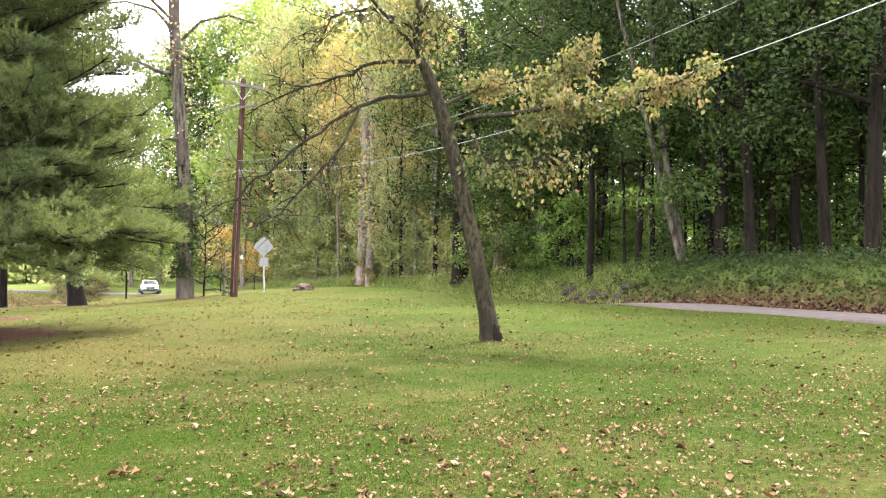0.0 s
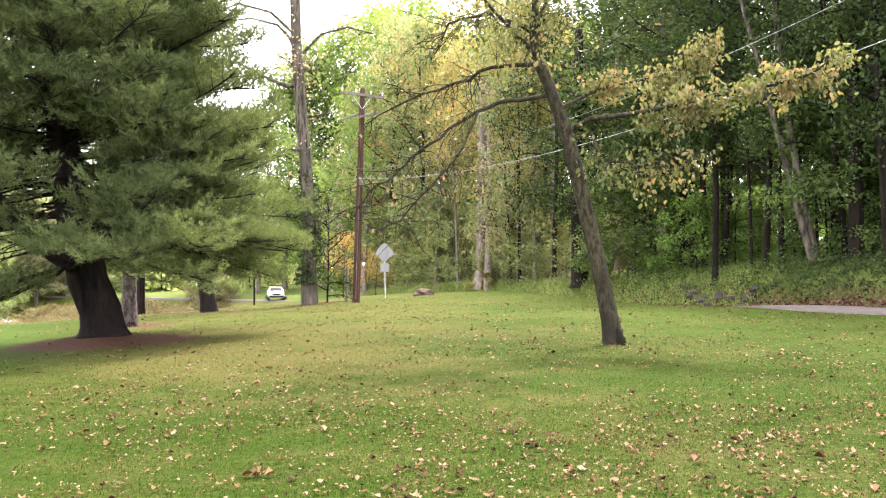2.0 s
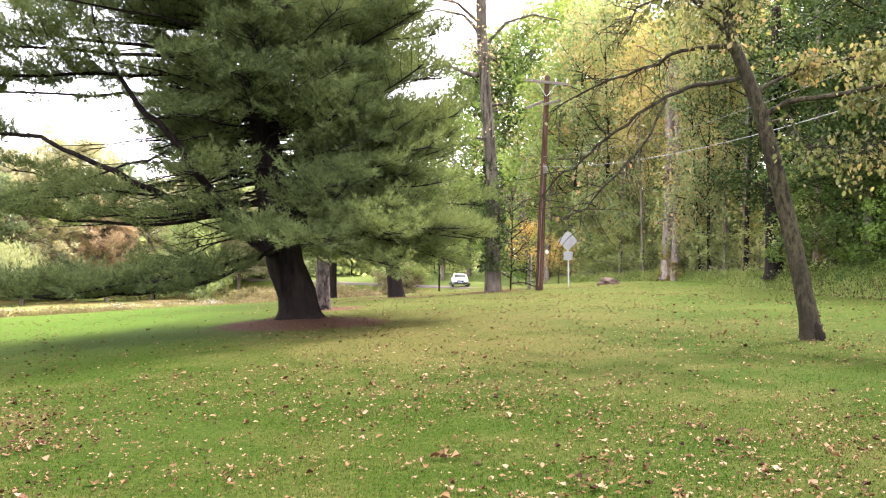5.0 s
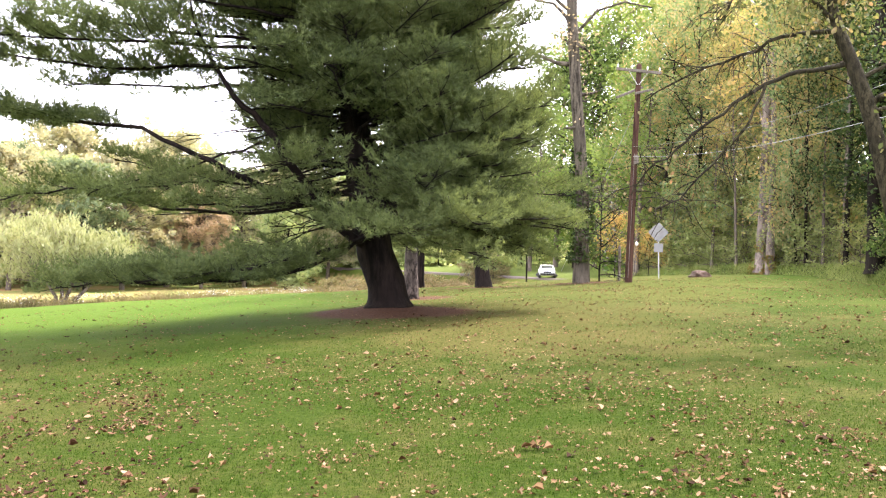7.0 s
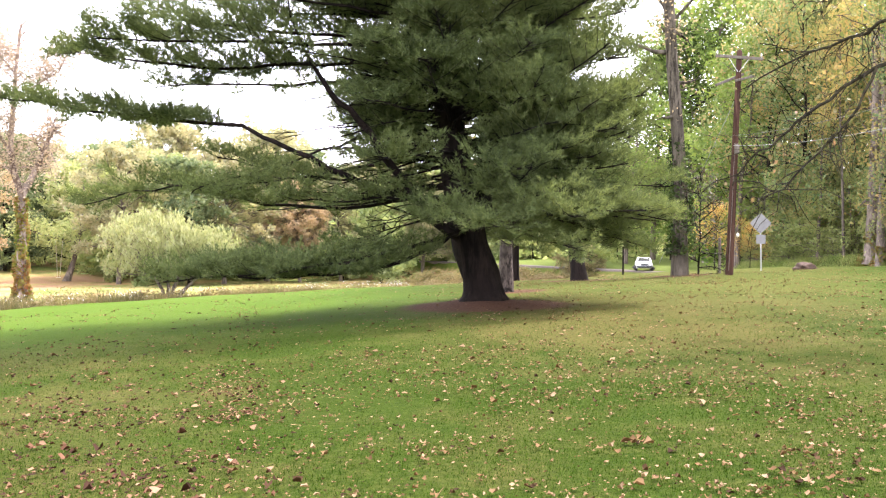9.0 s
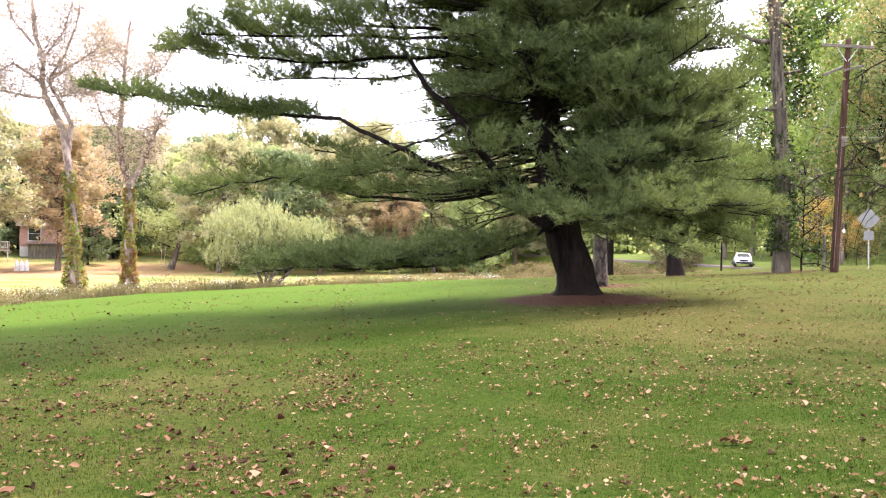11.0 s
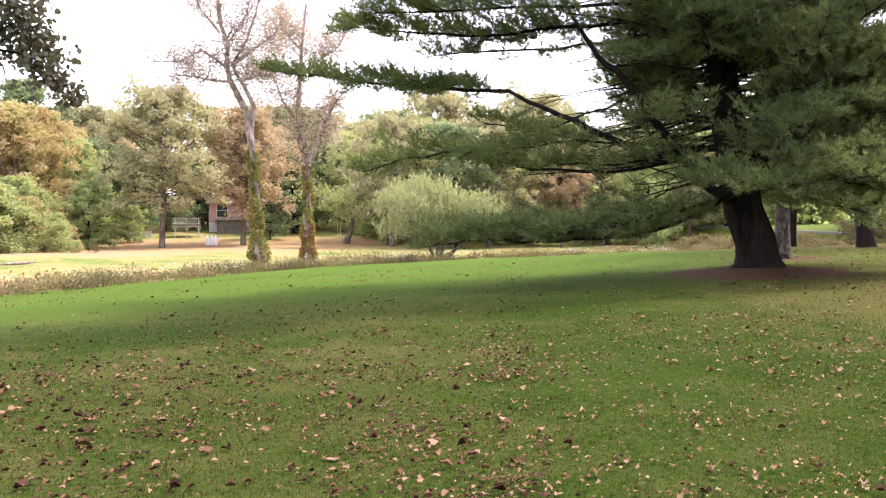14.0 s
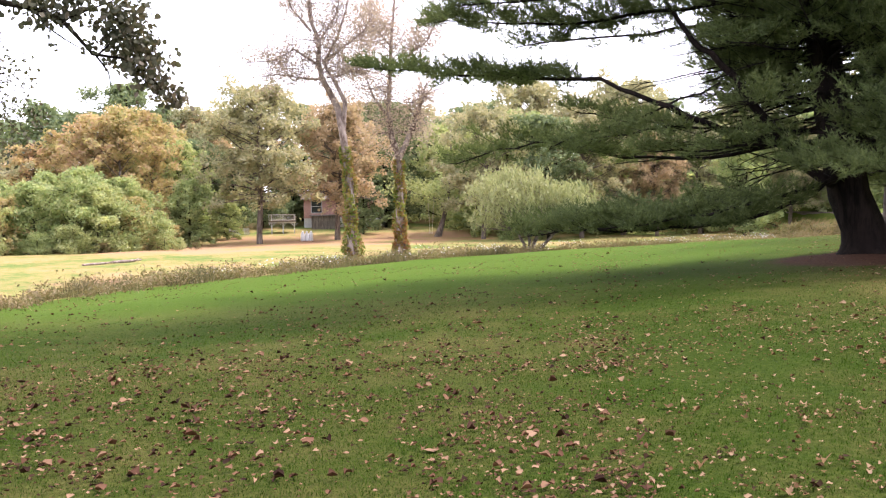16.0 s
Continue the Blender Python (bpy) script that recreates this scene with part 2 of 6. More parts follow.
# ---- mesh tools ----
def mesh_of(name, V, F, mat, smooth_faces=True):
    """A mesh from an array of vertices and an array of equal faces (n, k), or lists of both."""
    me = bpy.data.meshes.new(name)
    if isinstance(F, np.ndarray):
        n, k = F.shape
        me.vertices.add(len(V))
        me.vertices.foreach_set("co", np.ascontiguousarray(V, np.float32).ravel())
        me.loops.add(n * k)
        me.loops.foreach_set("vertex_index", np.ascontiguousarray(F, np.int32).ravel())
        me.polygons.add(n)
        me.polygons.foreach_set("loop_start", np.arange(0, n * k, k, dtype=np.int32))
        me.polygons.foreach_set("loop_total", np.full(n, k, np.int32))
        me.update(calc_edges=True)
    else:
        me.from_pydata([tuple(v) for v in V], [], F)
    if smooth_faces:
        me.polygons.foreach_set("use_smooth", np.ones(len(me.polygons), bool))
    me.materials.append(mat)
    return me


def link_part(name, me, parent, label=""):
    ob = new(name, me)
    ob.parent = parent
    if label:
        tagged(ob, label)
    return ob


def part(name, bm, mat, parent, label="", smooth_faces=False):
    me = bpy.data.meshes.new(name)
    bm.to_mesh(me)
    bm.free()
    if smooth_faces:
        me.polygons.foreach_set("use_smooth", np.ones(len(me.polygons), bool))
    me.materials.append(mat)
    return link_part(name, me, parent, label)


def thing(name, at, label, category, group="", turn=0):
    ob = new(name)
    ob.empty_display_size = 0.3
    ob.matrix_world = pose(at[0], at[1], at[2], 0, 0, turn)
    return tagged(ob, label, category, group)


def box(bm, lo, hi, bevel=0.0):
    lo, hi = Vector(lo), Vector(hi)
    r = bmesh.ops.create_cube(bm, size=1, matrix=Matrix.LocRotScale((lo + hi) / 2, None, hi - lo))
    if bevel:
        es = {e for v in r["verts"] for e in v.link_edges}
        bmesh.ops.bevel(bm, geom=list(es), offset=bevel, segments=1, affect="EDGES")


def boxed(lo, hi, bevel=0.0):
    bm = bmesh.new()
    box(bm, lo, hi, bevel)
    return bm


class Tubes:
    """Collects tapered round limbs into one mesh."""

    def __init__(self):
        self.V, self.F = [], []

    def add(self, pts, rad, n=7):
        pts = [Vector(p) for p in pts]
        base = len(self.V)
        ref = Vector((0.31, 0.87, 0.12)).normalized()
        for i, p in enumerate(pts):
            d = (pts[min(i + 1, len(pts) - 1)] - pts[max(i - 1, 0)]).normalized()
            a = d.cross(ref)
            if a.length < 0.05:
                a = d.cross(Vector((1, 0, 0)))
            a.normalize()
            b = d.cross(a)
            for k in range(n):
                w = 2 * math.pi * k / n
                k1 = 1 + 0.16 * noise.noise(Vector((math.cos(w) * 1.6, math.sin(w) * 1.6, p.z * 0.9 + base))) if n >= 9 else 1
                self.V.append(p + (a * math.cos(w) + b * math.sin(w)) * (rad[i] * k1))
            if i:
                o = base + (i - 1) * n
                for k in range(n):
                    j = (k + 1) % n
                    self.F.append((o + k, o + j, o + n + j, o + n + k))
        self.V.append(pts[-1] + (pts[-1] - pts[-2]).normalized() * rad[-1])
        o = base + (len(pts) - 1) * n
        for k in range(n):
            self.F.append((o + k, o + (k + 1) % n, len(self.V) - 1))

    def mesh(self, name, mat):
        return mesh_of(name, self.V, self.F, mat)


def bent(rng, p0, d, length, segs, wander, lift=0.0):
    """A limb's points from p0 along d, wandering, and bending up (lift > 0) or down."""
    p, d = Vector(p0), Vector(d).normalized()
    pts = [p.copy()]
    for i in range(segs):
        d = (d + Vector(rng.normal(0, wander, 3)) + Vector((0, 0, lift / segs))).normalized()
        p = p + d * (length / segs)
        pts.append(p.copy())
    return pts


def along(pts, f):
    k = f * (len(pts) - 1)
    i = min(int(k), len(pts) - 2)
    return pts[i].lerp(pts[i + 1], k - i)


def taper(r0, r1, n):
    return [r0 + (r1 - r0) * (i / (n - 1)) ** 0.8 for i in range(n)]


def leaf_quads(rng, C, size, droop=0.35, narrow=0.6):
    """Leaves, one four-cornered blade each, at the points C."""
    n = len(C)
    a = rng.normal(0, 1, (n, 3))
    a[:, 2] = a[:, 2] * 0.5 - droop
    a /= np.linalg.norm(a, axis=1)[:, None]
    b = rng.normal(0, 1, (n, 3))
    b -= a * (a * b).sum(1)[:, None]
    b /= np.linalg.norm(b, axis=1)[:, None]
    nrm = np.cross(a, b)
    s = (size * rng.uniform(0.6, 1.3, n))[:, None]
    V = np.empty((n, 4, 3))
    V[:, 0] = C - a * s * 0.5
    V[:, 1] = C + b * s * 0.5 * narrow + nrm * s * 0.14
    V[:, 2] = C + a * s * 0.5
    V[:, 3] = C - b * s * 0.5 * narrow + nrm * s * 0.14
    return V.reshape(-1, 3), np.arange(4 * n).reshape(n, 4)


def folded_leaves(rng, C, size, droop=0.6, narrow=0.6):
    """Hanging leaves at the points C, each two halves folded along the midrib."""
    n = len(C)
    a = rng.normal(0, 0.55, (n, 3)) - np.array([0, 0, droop])
    a /= np.linalg.norm(a, axis=1)[:, None]
    b = rng.normal(0, 1, (n, 3))
    b -= a * (a * b).sum(1)[:, None]
    b /= np.linalg.norm(b, axis=1)[:, None]
    nrm = np.cross(a, b)
    s = (size * rng.uniform(0.6, 1.25, n))[:, None]
    V = np.empty((n, 6, 3))
    V[:, 0] = C
    for i, (u, v) in enumerate(((0.3, 0.46), (0.72, 0.36)), 1):
        V[:, i] = C + a * s * u + b * s * v * narrow + nrm * s * 0.12
        V[:, 6 - i] = C + a * s * u - b * s * v * narrow + nrm * s * 0.12
    V[:, 3] = C + a * s + nrm * s * 0.1
    k = np.arange(n)[:, None] * 6
    return V.reshape(-1, 3), np.concatenate([k + np.array([[0, 1, 2, 3]]), k + np.array([[0, 3, 4, 5]])])


def clumped(rng, clumps, n, flat=0.82):
    """n leaf points about the clumps (x, y, z, radius), dense towards each clump's skin."""
    K = np.array(clumps)
    w = K[:, 3] ** 2
    i = rng.choice(len(K), n, p=w / w.sum())
    d = rng.normal(0, 1, (n, 3))
    d /= np.linalg.norm(d, axis=1)[:, None]
    r = K[i, 3] * rng.uniform(0, 1, n) ** 0.45
    d[:, 2] *= flat
    return K[i, :3] + d * r[:, None]


def broadleaf(rng, tall, r0, crown_from, spread, limbs, leaves, size, bark_mat, leaf_mat, label, name="tree", lean=(0, 0), clump=1.0, shape="round", rise=1.0, group="", lite=False):
    """A broadleaf tree at the origin: tapered trunk with limbs, and a crown of leaf clumps."""
    ob = thing(name, (0, 0, 0), label, "tree", group)
    T = Tubes()
    pts, n = [], 12
    off = Vector((0, 0, 0))
    for i in range(n + 1):
        f = i / n
        off += Vector((rng.normal(0, 0.012), rng.normal(0, 0.012), 0)) * tall
        pts.append(Vector((lean[0] * f * tall, lean[1] * f * tall, -0.25 + f * tall)) + off * f)
    rad = [r0 * (1 - 0.88 * (i / n) ** 1.1) for i in range(n + 1)]
    pts.insert(1, pts[0].lerp(pts[1], 0.2))
    pts.insert(1, pts[0].lerp(pts[1], 0.6))
    rad.insert(1, rad[0] * 1.0)
    rad.insert(1, rad[0] * 1.2)
    rad[0] = r0 * 1.6
    T.add(pts, rad, 6 if lite else 10)
    clumps = []
    for i in range(limbs):
        f = (i + 0.5) / limbs
        hz = crown_from + (0.97 - crown_from) * f
        start = along(pts, (2 + hz * n) / (n + 2))
        az = i * 2.4 + rng.uniform(-0.5, 0.5)
        if shape == "round":
            k = math.sqrt(max(0.05, 1 - (2 * f - 0.75) ** 2 / 1.6))
        else:
            k = 1.05 - 0.8 * f
        length = spread * k * rng.uniform(0.75, 1.15)
        d = Vector((math.cos(az), math.sin(az), rise * (0.25 + 0.7 * f)))
        lp = bent(rng, start, d, length, 6, 0.14, 0.1 - 0.25 * (1 - f))
        rr = max(0.03, r0 * 0.42 * (1 - 0.6 * hz))
        T.add(lp, taper(rr, 0.02, 7), 3 if lite else 6)
        for j in range(5):
            g = 0.3 + 0.65 * (j + rng.uniform(0, 1)) / 5
            q = along(lp, g)
            side = Vector((rng.normal(), rng.normal(), rng.uniform(-0.2, 0.6)))
            sp = bent(rng, q, side, length * rng.uniform(0.25, 0.5), 3, 0.2)
            if not lite:
                T.add(sp, taper(rr * 0.4, 0.012, 4), 3)
            clumps.append((*sp[-1], clump * rng.uniform(0.6, 1.2)))
        clumps.append((*lp[-1], clump * rng.uniform(0.8, 1.2)))
    link_part("trunk", T.mesh("trunk", bark_mat), ob)
    V, F = leaf_quads(rng, clumped(rng, clumps, leaves), size)
    link_part("crown", mesh_of("crown", V, F, leaf_mat, False), ob)
    return ob


def placed(ob, at, turn=0, scale=1.0, wide=None, tilt=(0, 0)):
    w = wide or scale
    return copy_thing(ob, pose(at[0], at[1], at[2] - 0.05, tilt[0], tilt[1], turn) @ Matrix.Diagonal((w, w, scale, 1)))


def set_at(ob, at, turn=0, scale=1.0, tilt=(0, 0)):
    ob.matrix_world = pose(at[0], at[1], at[2] - 0.05, tilt[0], tilt[1], turn) @ Matrix.Scale(scale, 4)
    return ob


# ---- ground ----
def noise_mask(x, y, s):
    return 0.5 + 0.25 * (np.sin(x * s * 1.7 + 2 * np.sin(y * s)) + np.sin(y * s * 2.1 + 1.5 * np.sin(x * s * 1.3 + 1)))


def turf(x, y):
    """How thick the turf is: green patches among worn ones."""
    return 0.45 * noise_mask(x + 3, y, 0.33) + 0.3 * noise_mask(x, y + 7, 0.9) + 0.25 * noise_mask(x - 5, y, 2.3)


def build_ground():
    rs = np.concatenate([[0.02], np.arange(0.5, 60, 0.5), np.arange(60, 160, 2.0), 160 * 1.13 ** np.arange(0, 24)])
    na = 480
    th = np.linspace(0, 2 * np.pi, na, endpoint=False)
    X = -rs[:, None] * np.sin(th)
    Y = rs[:, None] * np.cos(th)
    Z = height(X, Y)
    V = np.stack([X, Y, Z], -1).reshape(-1, 3)
    i = np.arange(len(rs) - 1)[:, None] * na
    a = np.arange(na)
    b = (a + 1) % na
    F = np.stack([i + a, i + na + a, i + na + b, i + b], -1).reshape(-1, 4)
    m, n, l, bs = material("ground")
    at = n.new("ShaderNodeVertexColor")
    at.layer_name = "zone"
    sep = n.new("ShaderNodeSeparateColor")
    l.new(at.outputs[0], sep.inputs[0])
    fine = noise_tex(n, l, 16, 6, 0.75)
    med = noise_tex(n, l, 1.3, 5, 0.65)
    big = noise_tex(n, l, 0.16, 4, 0.6)
    lawn = ramp(n, l, fine.outputs[0], [(0.28, (0.0105, 0.0222, 0.0023)), (0.5, (0.0245, 0.042, 0.0048)), (0.72, (0.051, 0.067, 0.0115))]).outputs[0]
    dry = ramp(n, l, fine.outputs[0], [(0.3, (0.047, 0.0445, 0.0126)), (0.7, (0.118, 0.096, 0.032))]).outputs[0]
    k = mix(n, l, med.outputs[0], big.outputs[0], 0.6)
    wn2 = n.new("ShaderNodeVertexColor")
    wn2.layer_name = "dry_and_lit"
    sep3 = n.new("ShaderNodeSeparateColor")
    l.new(wn2.outputs[0], sep3.inputs[0])
    k2 = mix(n, l, k, sep3.outputs[0], 1.0, "ADD")
    lawn = mix(n, l, lawn, dry, ramp(n, l, k2, [(0.45, (0, 0, 0)), (0.66, (0.66, 0.66, 0.66))]).outputs[0])
    # brighter grass for the farther lawn: sunlight on the blades put into the colour
    lit_grass = ramp(n, l, fine.outputs[0], [(0.3, (0.04, 0.085, 0.008)), (0.7, (0.085, 0.14, 0.018))]).outputs[0]
    lawn = mix(n, l, lawn, lit_grass, sep3.outputs[1])
    mead = ramp(n, l, k2, [(0.4, (0.095, 0.138, 0.036)), (0.48, (0.17, 0.172, 0.056)), (0.56, (0.26, 0.19, 0.082)), (0.66, (0.29, 0.178, 0.105))]).outputs[0]
    wood = ramp(n, l, fine.outputs[0], [(0.3, (0.06, 0.075, 0.02)), (0.7, (0.13, 0.17, 0.042))]).outputs[0]
    needle = ramp(n, l, fine.outputs[0], [(0.3, (0.04, 0.021, 0.014)), (0.7, (0.12, 0.064, 0.042))]).outputs[0]

    def worn(ch):
        ad = n.new("ShaderNodeMath")
        ad.operation = "MULTIPLY_ADD"
        ad.inputs[1].default_value = 0.5
        l.new(med.outputs[0], ad.inputs[0])
        l.new(sep.outputs[ch], ad.inputs[2])
        return ramp(n, l, ad.outputs[0], [(0.5, (0, 0, 0)), (0.85, (1, 1, 1))]).outputs[0]

    col = mix(n, l, lawn, mead, worn(0))
    col = mix(n, l, col, wood, worn(1))
    col = mix(n, l, col, needle, worn(2))
    l.new(col, bs.inputs["Base Color"])
    bs.inputs["Roughness"].default_value = 0.95
    bs.inputs["Specular IOR Level"].default_value = 0.03
    bump(n, l, bs, fine.outputs[0], 0.8, 0.05)
    me = mesh_of("ground", V, F, m)
    Xv, Yv = V[:, 0], V[:, 1]
    u = Xv - brook(Yv)
    v = across(Xv, Yv)
    R = smooth(1, -3, u) * smooth(0, -4, v)
    G = smooth(3.4, 4.8, v)
    B = np.zeros(len(V))
    for az, d, r in NEEDLE_BEDS:
        c = ground_at(az, d)
        B = np.maximum(B, smooth(r, r * 0.3, np.hypot(Xv - c.x, Yv - c.y)))
    # brown verge of shed leaves along the road's farther side
    B = np.maximum(B, 0.5 * smooth(3.3, 3.8, v) * smooth(5.6, 4.6, v) * smooth(54, 46, Yv))
    ca = me.color_attributes.new("zone", "FLOAT_COLOR", "POINT")
    ca.data.foreach_set("color", np.stack([R, G, B, np.ones_like(R)], -1).astype(np.float32).ravel())
    az, dist = np.degrees(np.arctan2(-Xv, Yv)), np.hypot(Xv, Yv)
    Q = 0.2 * (0.42 - turf(Xv, Yv)) * smooth(40, 20, dist) + 0.16 * smooth(9, 20, dist) * smooth(2, 12, az) * smooth(36, 22, az) - 0.17 * smooth(13, 7, dist) - 0.08 * smooth(0, -12, az) * smooth(-130, -90, az) - 0.2 * smooth(28, 40, az) * smooth(150, 110, az) * smooth(18, 24, dist) + 0.1 * smooth(34, 46, az) * smooth(110, 90, az) * smooth(18, 11, dist)
    for a, d, r in SHED_BEDS:
        c = ground_at(a, d)
        Q = np.maximum(Q, 0.12 * smooth(r, r * 0.5, np.hypot(Xv - c.x, Yv - c.y)))
    # H: how much painted sunlight the lawn gets, growing with distance
    H = smooth(150, 110, az) * smooth(24, 38, az) * smooth(15, 30, dist) * 0.7 + 0.1 * smooth(4, -8, az) * smooth(-130, -90, az) * smooth(12, 24, dist)
    H = H + 0.2 * smooth(19, 34, dist) * smooth(-130, -90, az) * smooth(34, 22, az)
    cb = me.color_attributes.new("dry_and_lit", "FLOAT_COLOR", "POINT")
    cb.data.foreach_set("color", np.stack([Q, H, Q, np.ones_like(Q)], -1).astype(np.float32).ravel())
    tagged(new("ground", me), "mown green lawn with dry patches, sloping to a meadow", "ground", kind="structure")


PINE_AT, TRUNK_B, TRUNK_2, TRUNK_L, TRUNK_3 = (27.26, 25.6), (26.05, 33.5), (21.5, 44.0), (25.4, 50.0), (15.56, 45.5)
SHED_BEDS = [(62.5, 118, 22), (58, 122, 20), (54, 128, 16), (67, 104, 16)]
NEEDLE_BEDS = [(*PINE_AT, 3.3), (*TRUNK_B, 2.2), (*TRUNK_2, 2.5), (*TRUNK_L, 2.5), (*TRUNK_3, 2.2)]
build_ground()


def build_road():
    ys = np.concatenate([np.arange(-60, 20, 4.0), np.arange(20, 112, 1.0)])
    V, F = [], []
    offs = (-0.1, 0.0, 0.9, 1.8, 2.7, 3.5, 3.6)
    for y in ys:
        x0 = float(verge(y))
        for o in offs:
            x = x0 + o / 0.93
            edge = o in (-0.1, 3.6)
            z = 0.12 - 0.55 * float(smooth(38, 47, y)) - 0.6 * float(smooth(50, 86, y)) + 0.06 + 0.05 * (1 - ((o - 1.8) / 1.8) ** 2)
            V.append((x, y, z - (0.35 if edge else 0)))
    k = len(offs)
    for i in range(len(ys) - 1):
        for j in range(k - 1):
            F.append((i * k + j, i * k + j + 1, (i + 1) * k + j + 1, (i + 1) * k + j))
    tagged(new("road", mesh_of("road", V, F, M_ROAD)), "narrow grey asphalt road along the foot of a wooded bank", "road", kind="structure")


build_road()
rng = np.random.default_rng(7)


# ---- leaning lawn tree ----
def crooked(r, pts, amount):
    """The same line with kinks between its points."""
    out = [pts[0]]
    for a, b in zip(pts, pts[1:]):
        out.append(a.lerp(b, 0.33) + Vector(r.normal(0, amount, 3)))
        out.append(a.lerp(b, 0.66) + Vector(r.normal(0, amount, 3)))
        out.append(b)
    return out


def lawn_tree():
    ob = thing("tree", (0, 0, 0), "leaning young tree with thin yellow-green autumn leaves on the lawn", "tree")
    r = np.random.default_rng(11)

    def wood(name, pts, r0, r1, n=8):
        T = Tubes()
        T.add(pts, taper(r0, r1, len(pts)), n)
        return link_part(name, T.mesh(name, M_SAP_BARK), ob)

    trunk = [(0.98, 18.97, -0.1), (0.97, 18.97, 0.12), (0.95, 18.97, 0.3), (0.91, 18.98, 0.63), (0.78, 18.98, 1.32), (0.62, 18.99, 2.13), (0.43, 19.0, 2.94),
             (0.25, 19.0, 3.75), (0.06, 19.0, 4.51), (-0.2, 19.0, 5.26), (-0.44, 18.99, 5.85), (-0.58, 18.99, 6.43), (-0.5, 19.1, 7.4), (-0.2, 19.3, 8.6)]
    T = Tubes()
    T.add(trunk, [0.36, 0.26, 0.21, 0.18, 0.167, 0.16, 0.158, 0.152, 0.148, 0.132, 0.118, 0.095, 0.07, 0.03], 12)
    link_part("trunk", T.mesh("trunk", M_SAP_BARK), ob)
    bm = bmesh.new()
    bmesh.ops.create_icosphere(bm, subdivisions=3, radius=1)
    for v in bm.verts:
        k = 1 + 0.45 * noise.noise(v.co * 2.6) + 0.2 * noise.noise(v.co * 7)
        v.co = Vector((1.07 + v.co.x * 0.13 * k, 18.86 + v.co.y * 0.12 * k, 0.2 + v.co.z * 0.27 * k))
    part("rotted_foot", bm, M_DARK_SHADED_BARK, ob, "dark rotted wood at the foot", smooth_faces=True)
    limbs = {
        "R": ([(0.15, 19.0, 4.45), (0.52, 18.8, 4.66), (1.33, 18.5, 4.7), (2.02, 18.3, 4.79), (2.7, 18.1, 4.92), (3.59, 17.9, 5.01), (4.5, 17.7, 5.2), (5.0, 17.6, 5.5)], 0.065, 1400, 0.35),
        "R2": ([(0.0, 19.0, 4.92), (0.46, 19.2, 5.21), (0.98, 19.4, 5.44), (1.9, 19.5, 5.6), (2.6, 19.5, 5.8), (2.95, 19.4, 6.4)], 0.045, 1000, 0.35),
        "R3": ([(0.2, 19.0, 4.3), (0.58, 18.7, 4.39), (0.78, 18.5, 3.75), (1.56, 18.3, 3.66), (2.47, 18.2, 3.8)], 0.035, 330, 0.4),
        "L": ([(-0.24, 19.0, 5.23), (-1.11, 18.7, 5.07), (-1.68, 18.5, 4.84), (-2.25, 18.3, 4.47), (-2.81, 18.1, 4.0), (-3.26, 18.0, 3.59), (-3.8, 17.9, 3.17), (-4.07, 17.8, 2.71)], 0.05, 14, 0.5),
        "L2": ([(-1.68, 18.5, 4.84), (-1.95, 18.2, 4.08), (-2.6, 18.0, 3.26), (-3.14, 17.8, 2.62), (-3.6, 17.7, 2.44)], 0.03, 8, 0.5),
        "L3": ([(-0.44, 18.99, 5.85), (-1.46, 19.3, 5.89), (-2.26, 19.5, 5.63), (-3.27, 19.6, 5.31), (-4.2, 19.7, 4.85)], 0.05, 18, 0.5),
        "L4": ([(-0.58, 18.99, 6.5), (-1.47, 18.7, 6.88), (-2.27, 18.5, 6.62), (-2.6, 18.4, 5.91)], 0.05, 140, 0.5),
        "U": ([(-0.56, 18.99, 6.31), (-0.42, 18.8, 6.84), (0.2, 18.6, 7.9)], 0.07, 420, 0.6),
        "U2": ([(-0.5, 18.99, 6.0), (-1.0, 18.5, 6.5), (-1.9, 18.0, 7.3), (-3.0, 17.6, 7.8)], 0.06, 260, 0.6),
    }
    C = []
    for pts, r0, n, _ in limbs.values():
        pts = crooked(r, [Vector(p) for p in pts], 0.025)
        arm = wood("limb", pts, r0, 0.014)
        TT = Tubes()
        ends = []
        for j in range(26 if n > 300 else 30):
            q = along(pts, r.uniform(0.3, 0.999))
            d = Vector((r.normal(), r.normal(), r.normal(0, 0.6))) + (pts[-1] - pts[0]).normalized() * 0.8
            sp = bent(r, q, d, r.uniform(0.3, 0.55 if n > 500 else 1.2), 5, 0.28, -0.5)
            TT.add(sp, taper(0.013, 0.004, 6), 4)
            ends += sp[2:]
            for k in range(2):
                s2 = bent(r, sp[r.integers(1, 4)], Vector(r.normal(0, 1, 3)), r.uniform(0.2, 0.6), 3, 0.3, -0.4)
                TT.add(s2, taper(0.007, 0.003, 4), 3)
                ends += s2[1:]
        link_part("twig_spray", TT.mesh("twig_spray", M_SAP_BARK), arm)
        E = np.array([tuple(e) for e in ends])
        n = int(n * 1.7)
        C.append(E[r.integers(0, len(E), n)] + r.normal(0, 0.09, (n, 3)))
    # tuft about the fork of the trunk
    C.append(np.array([-0.75, 18.8, 6.3]) + r.normal(0, 1, (520, 3)) * [0.6, 0.6, 0.42])
    V, F = folded_leaves(r, np.concatenate(C), 0.105, 0.9, 0.66)
    link_part("crown", mesh_of("crown", V, F, M_SAPLEAF, False), ob, "sparse yellow-green leaves, some turning red")


lawn_tree()


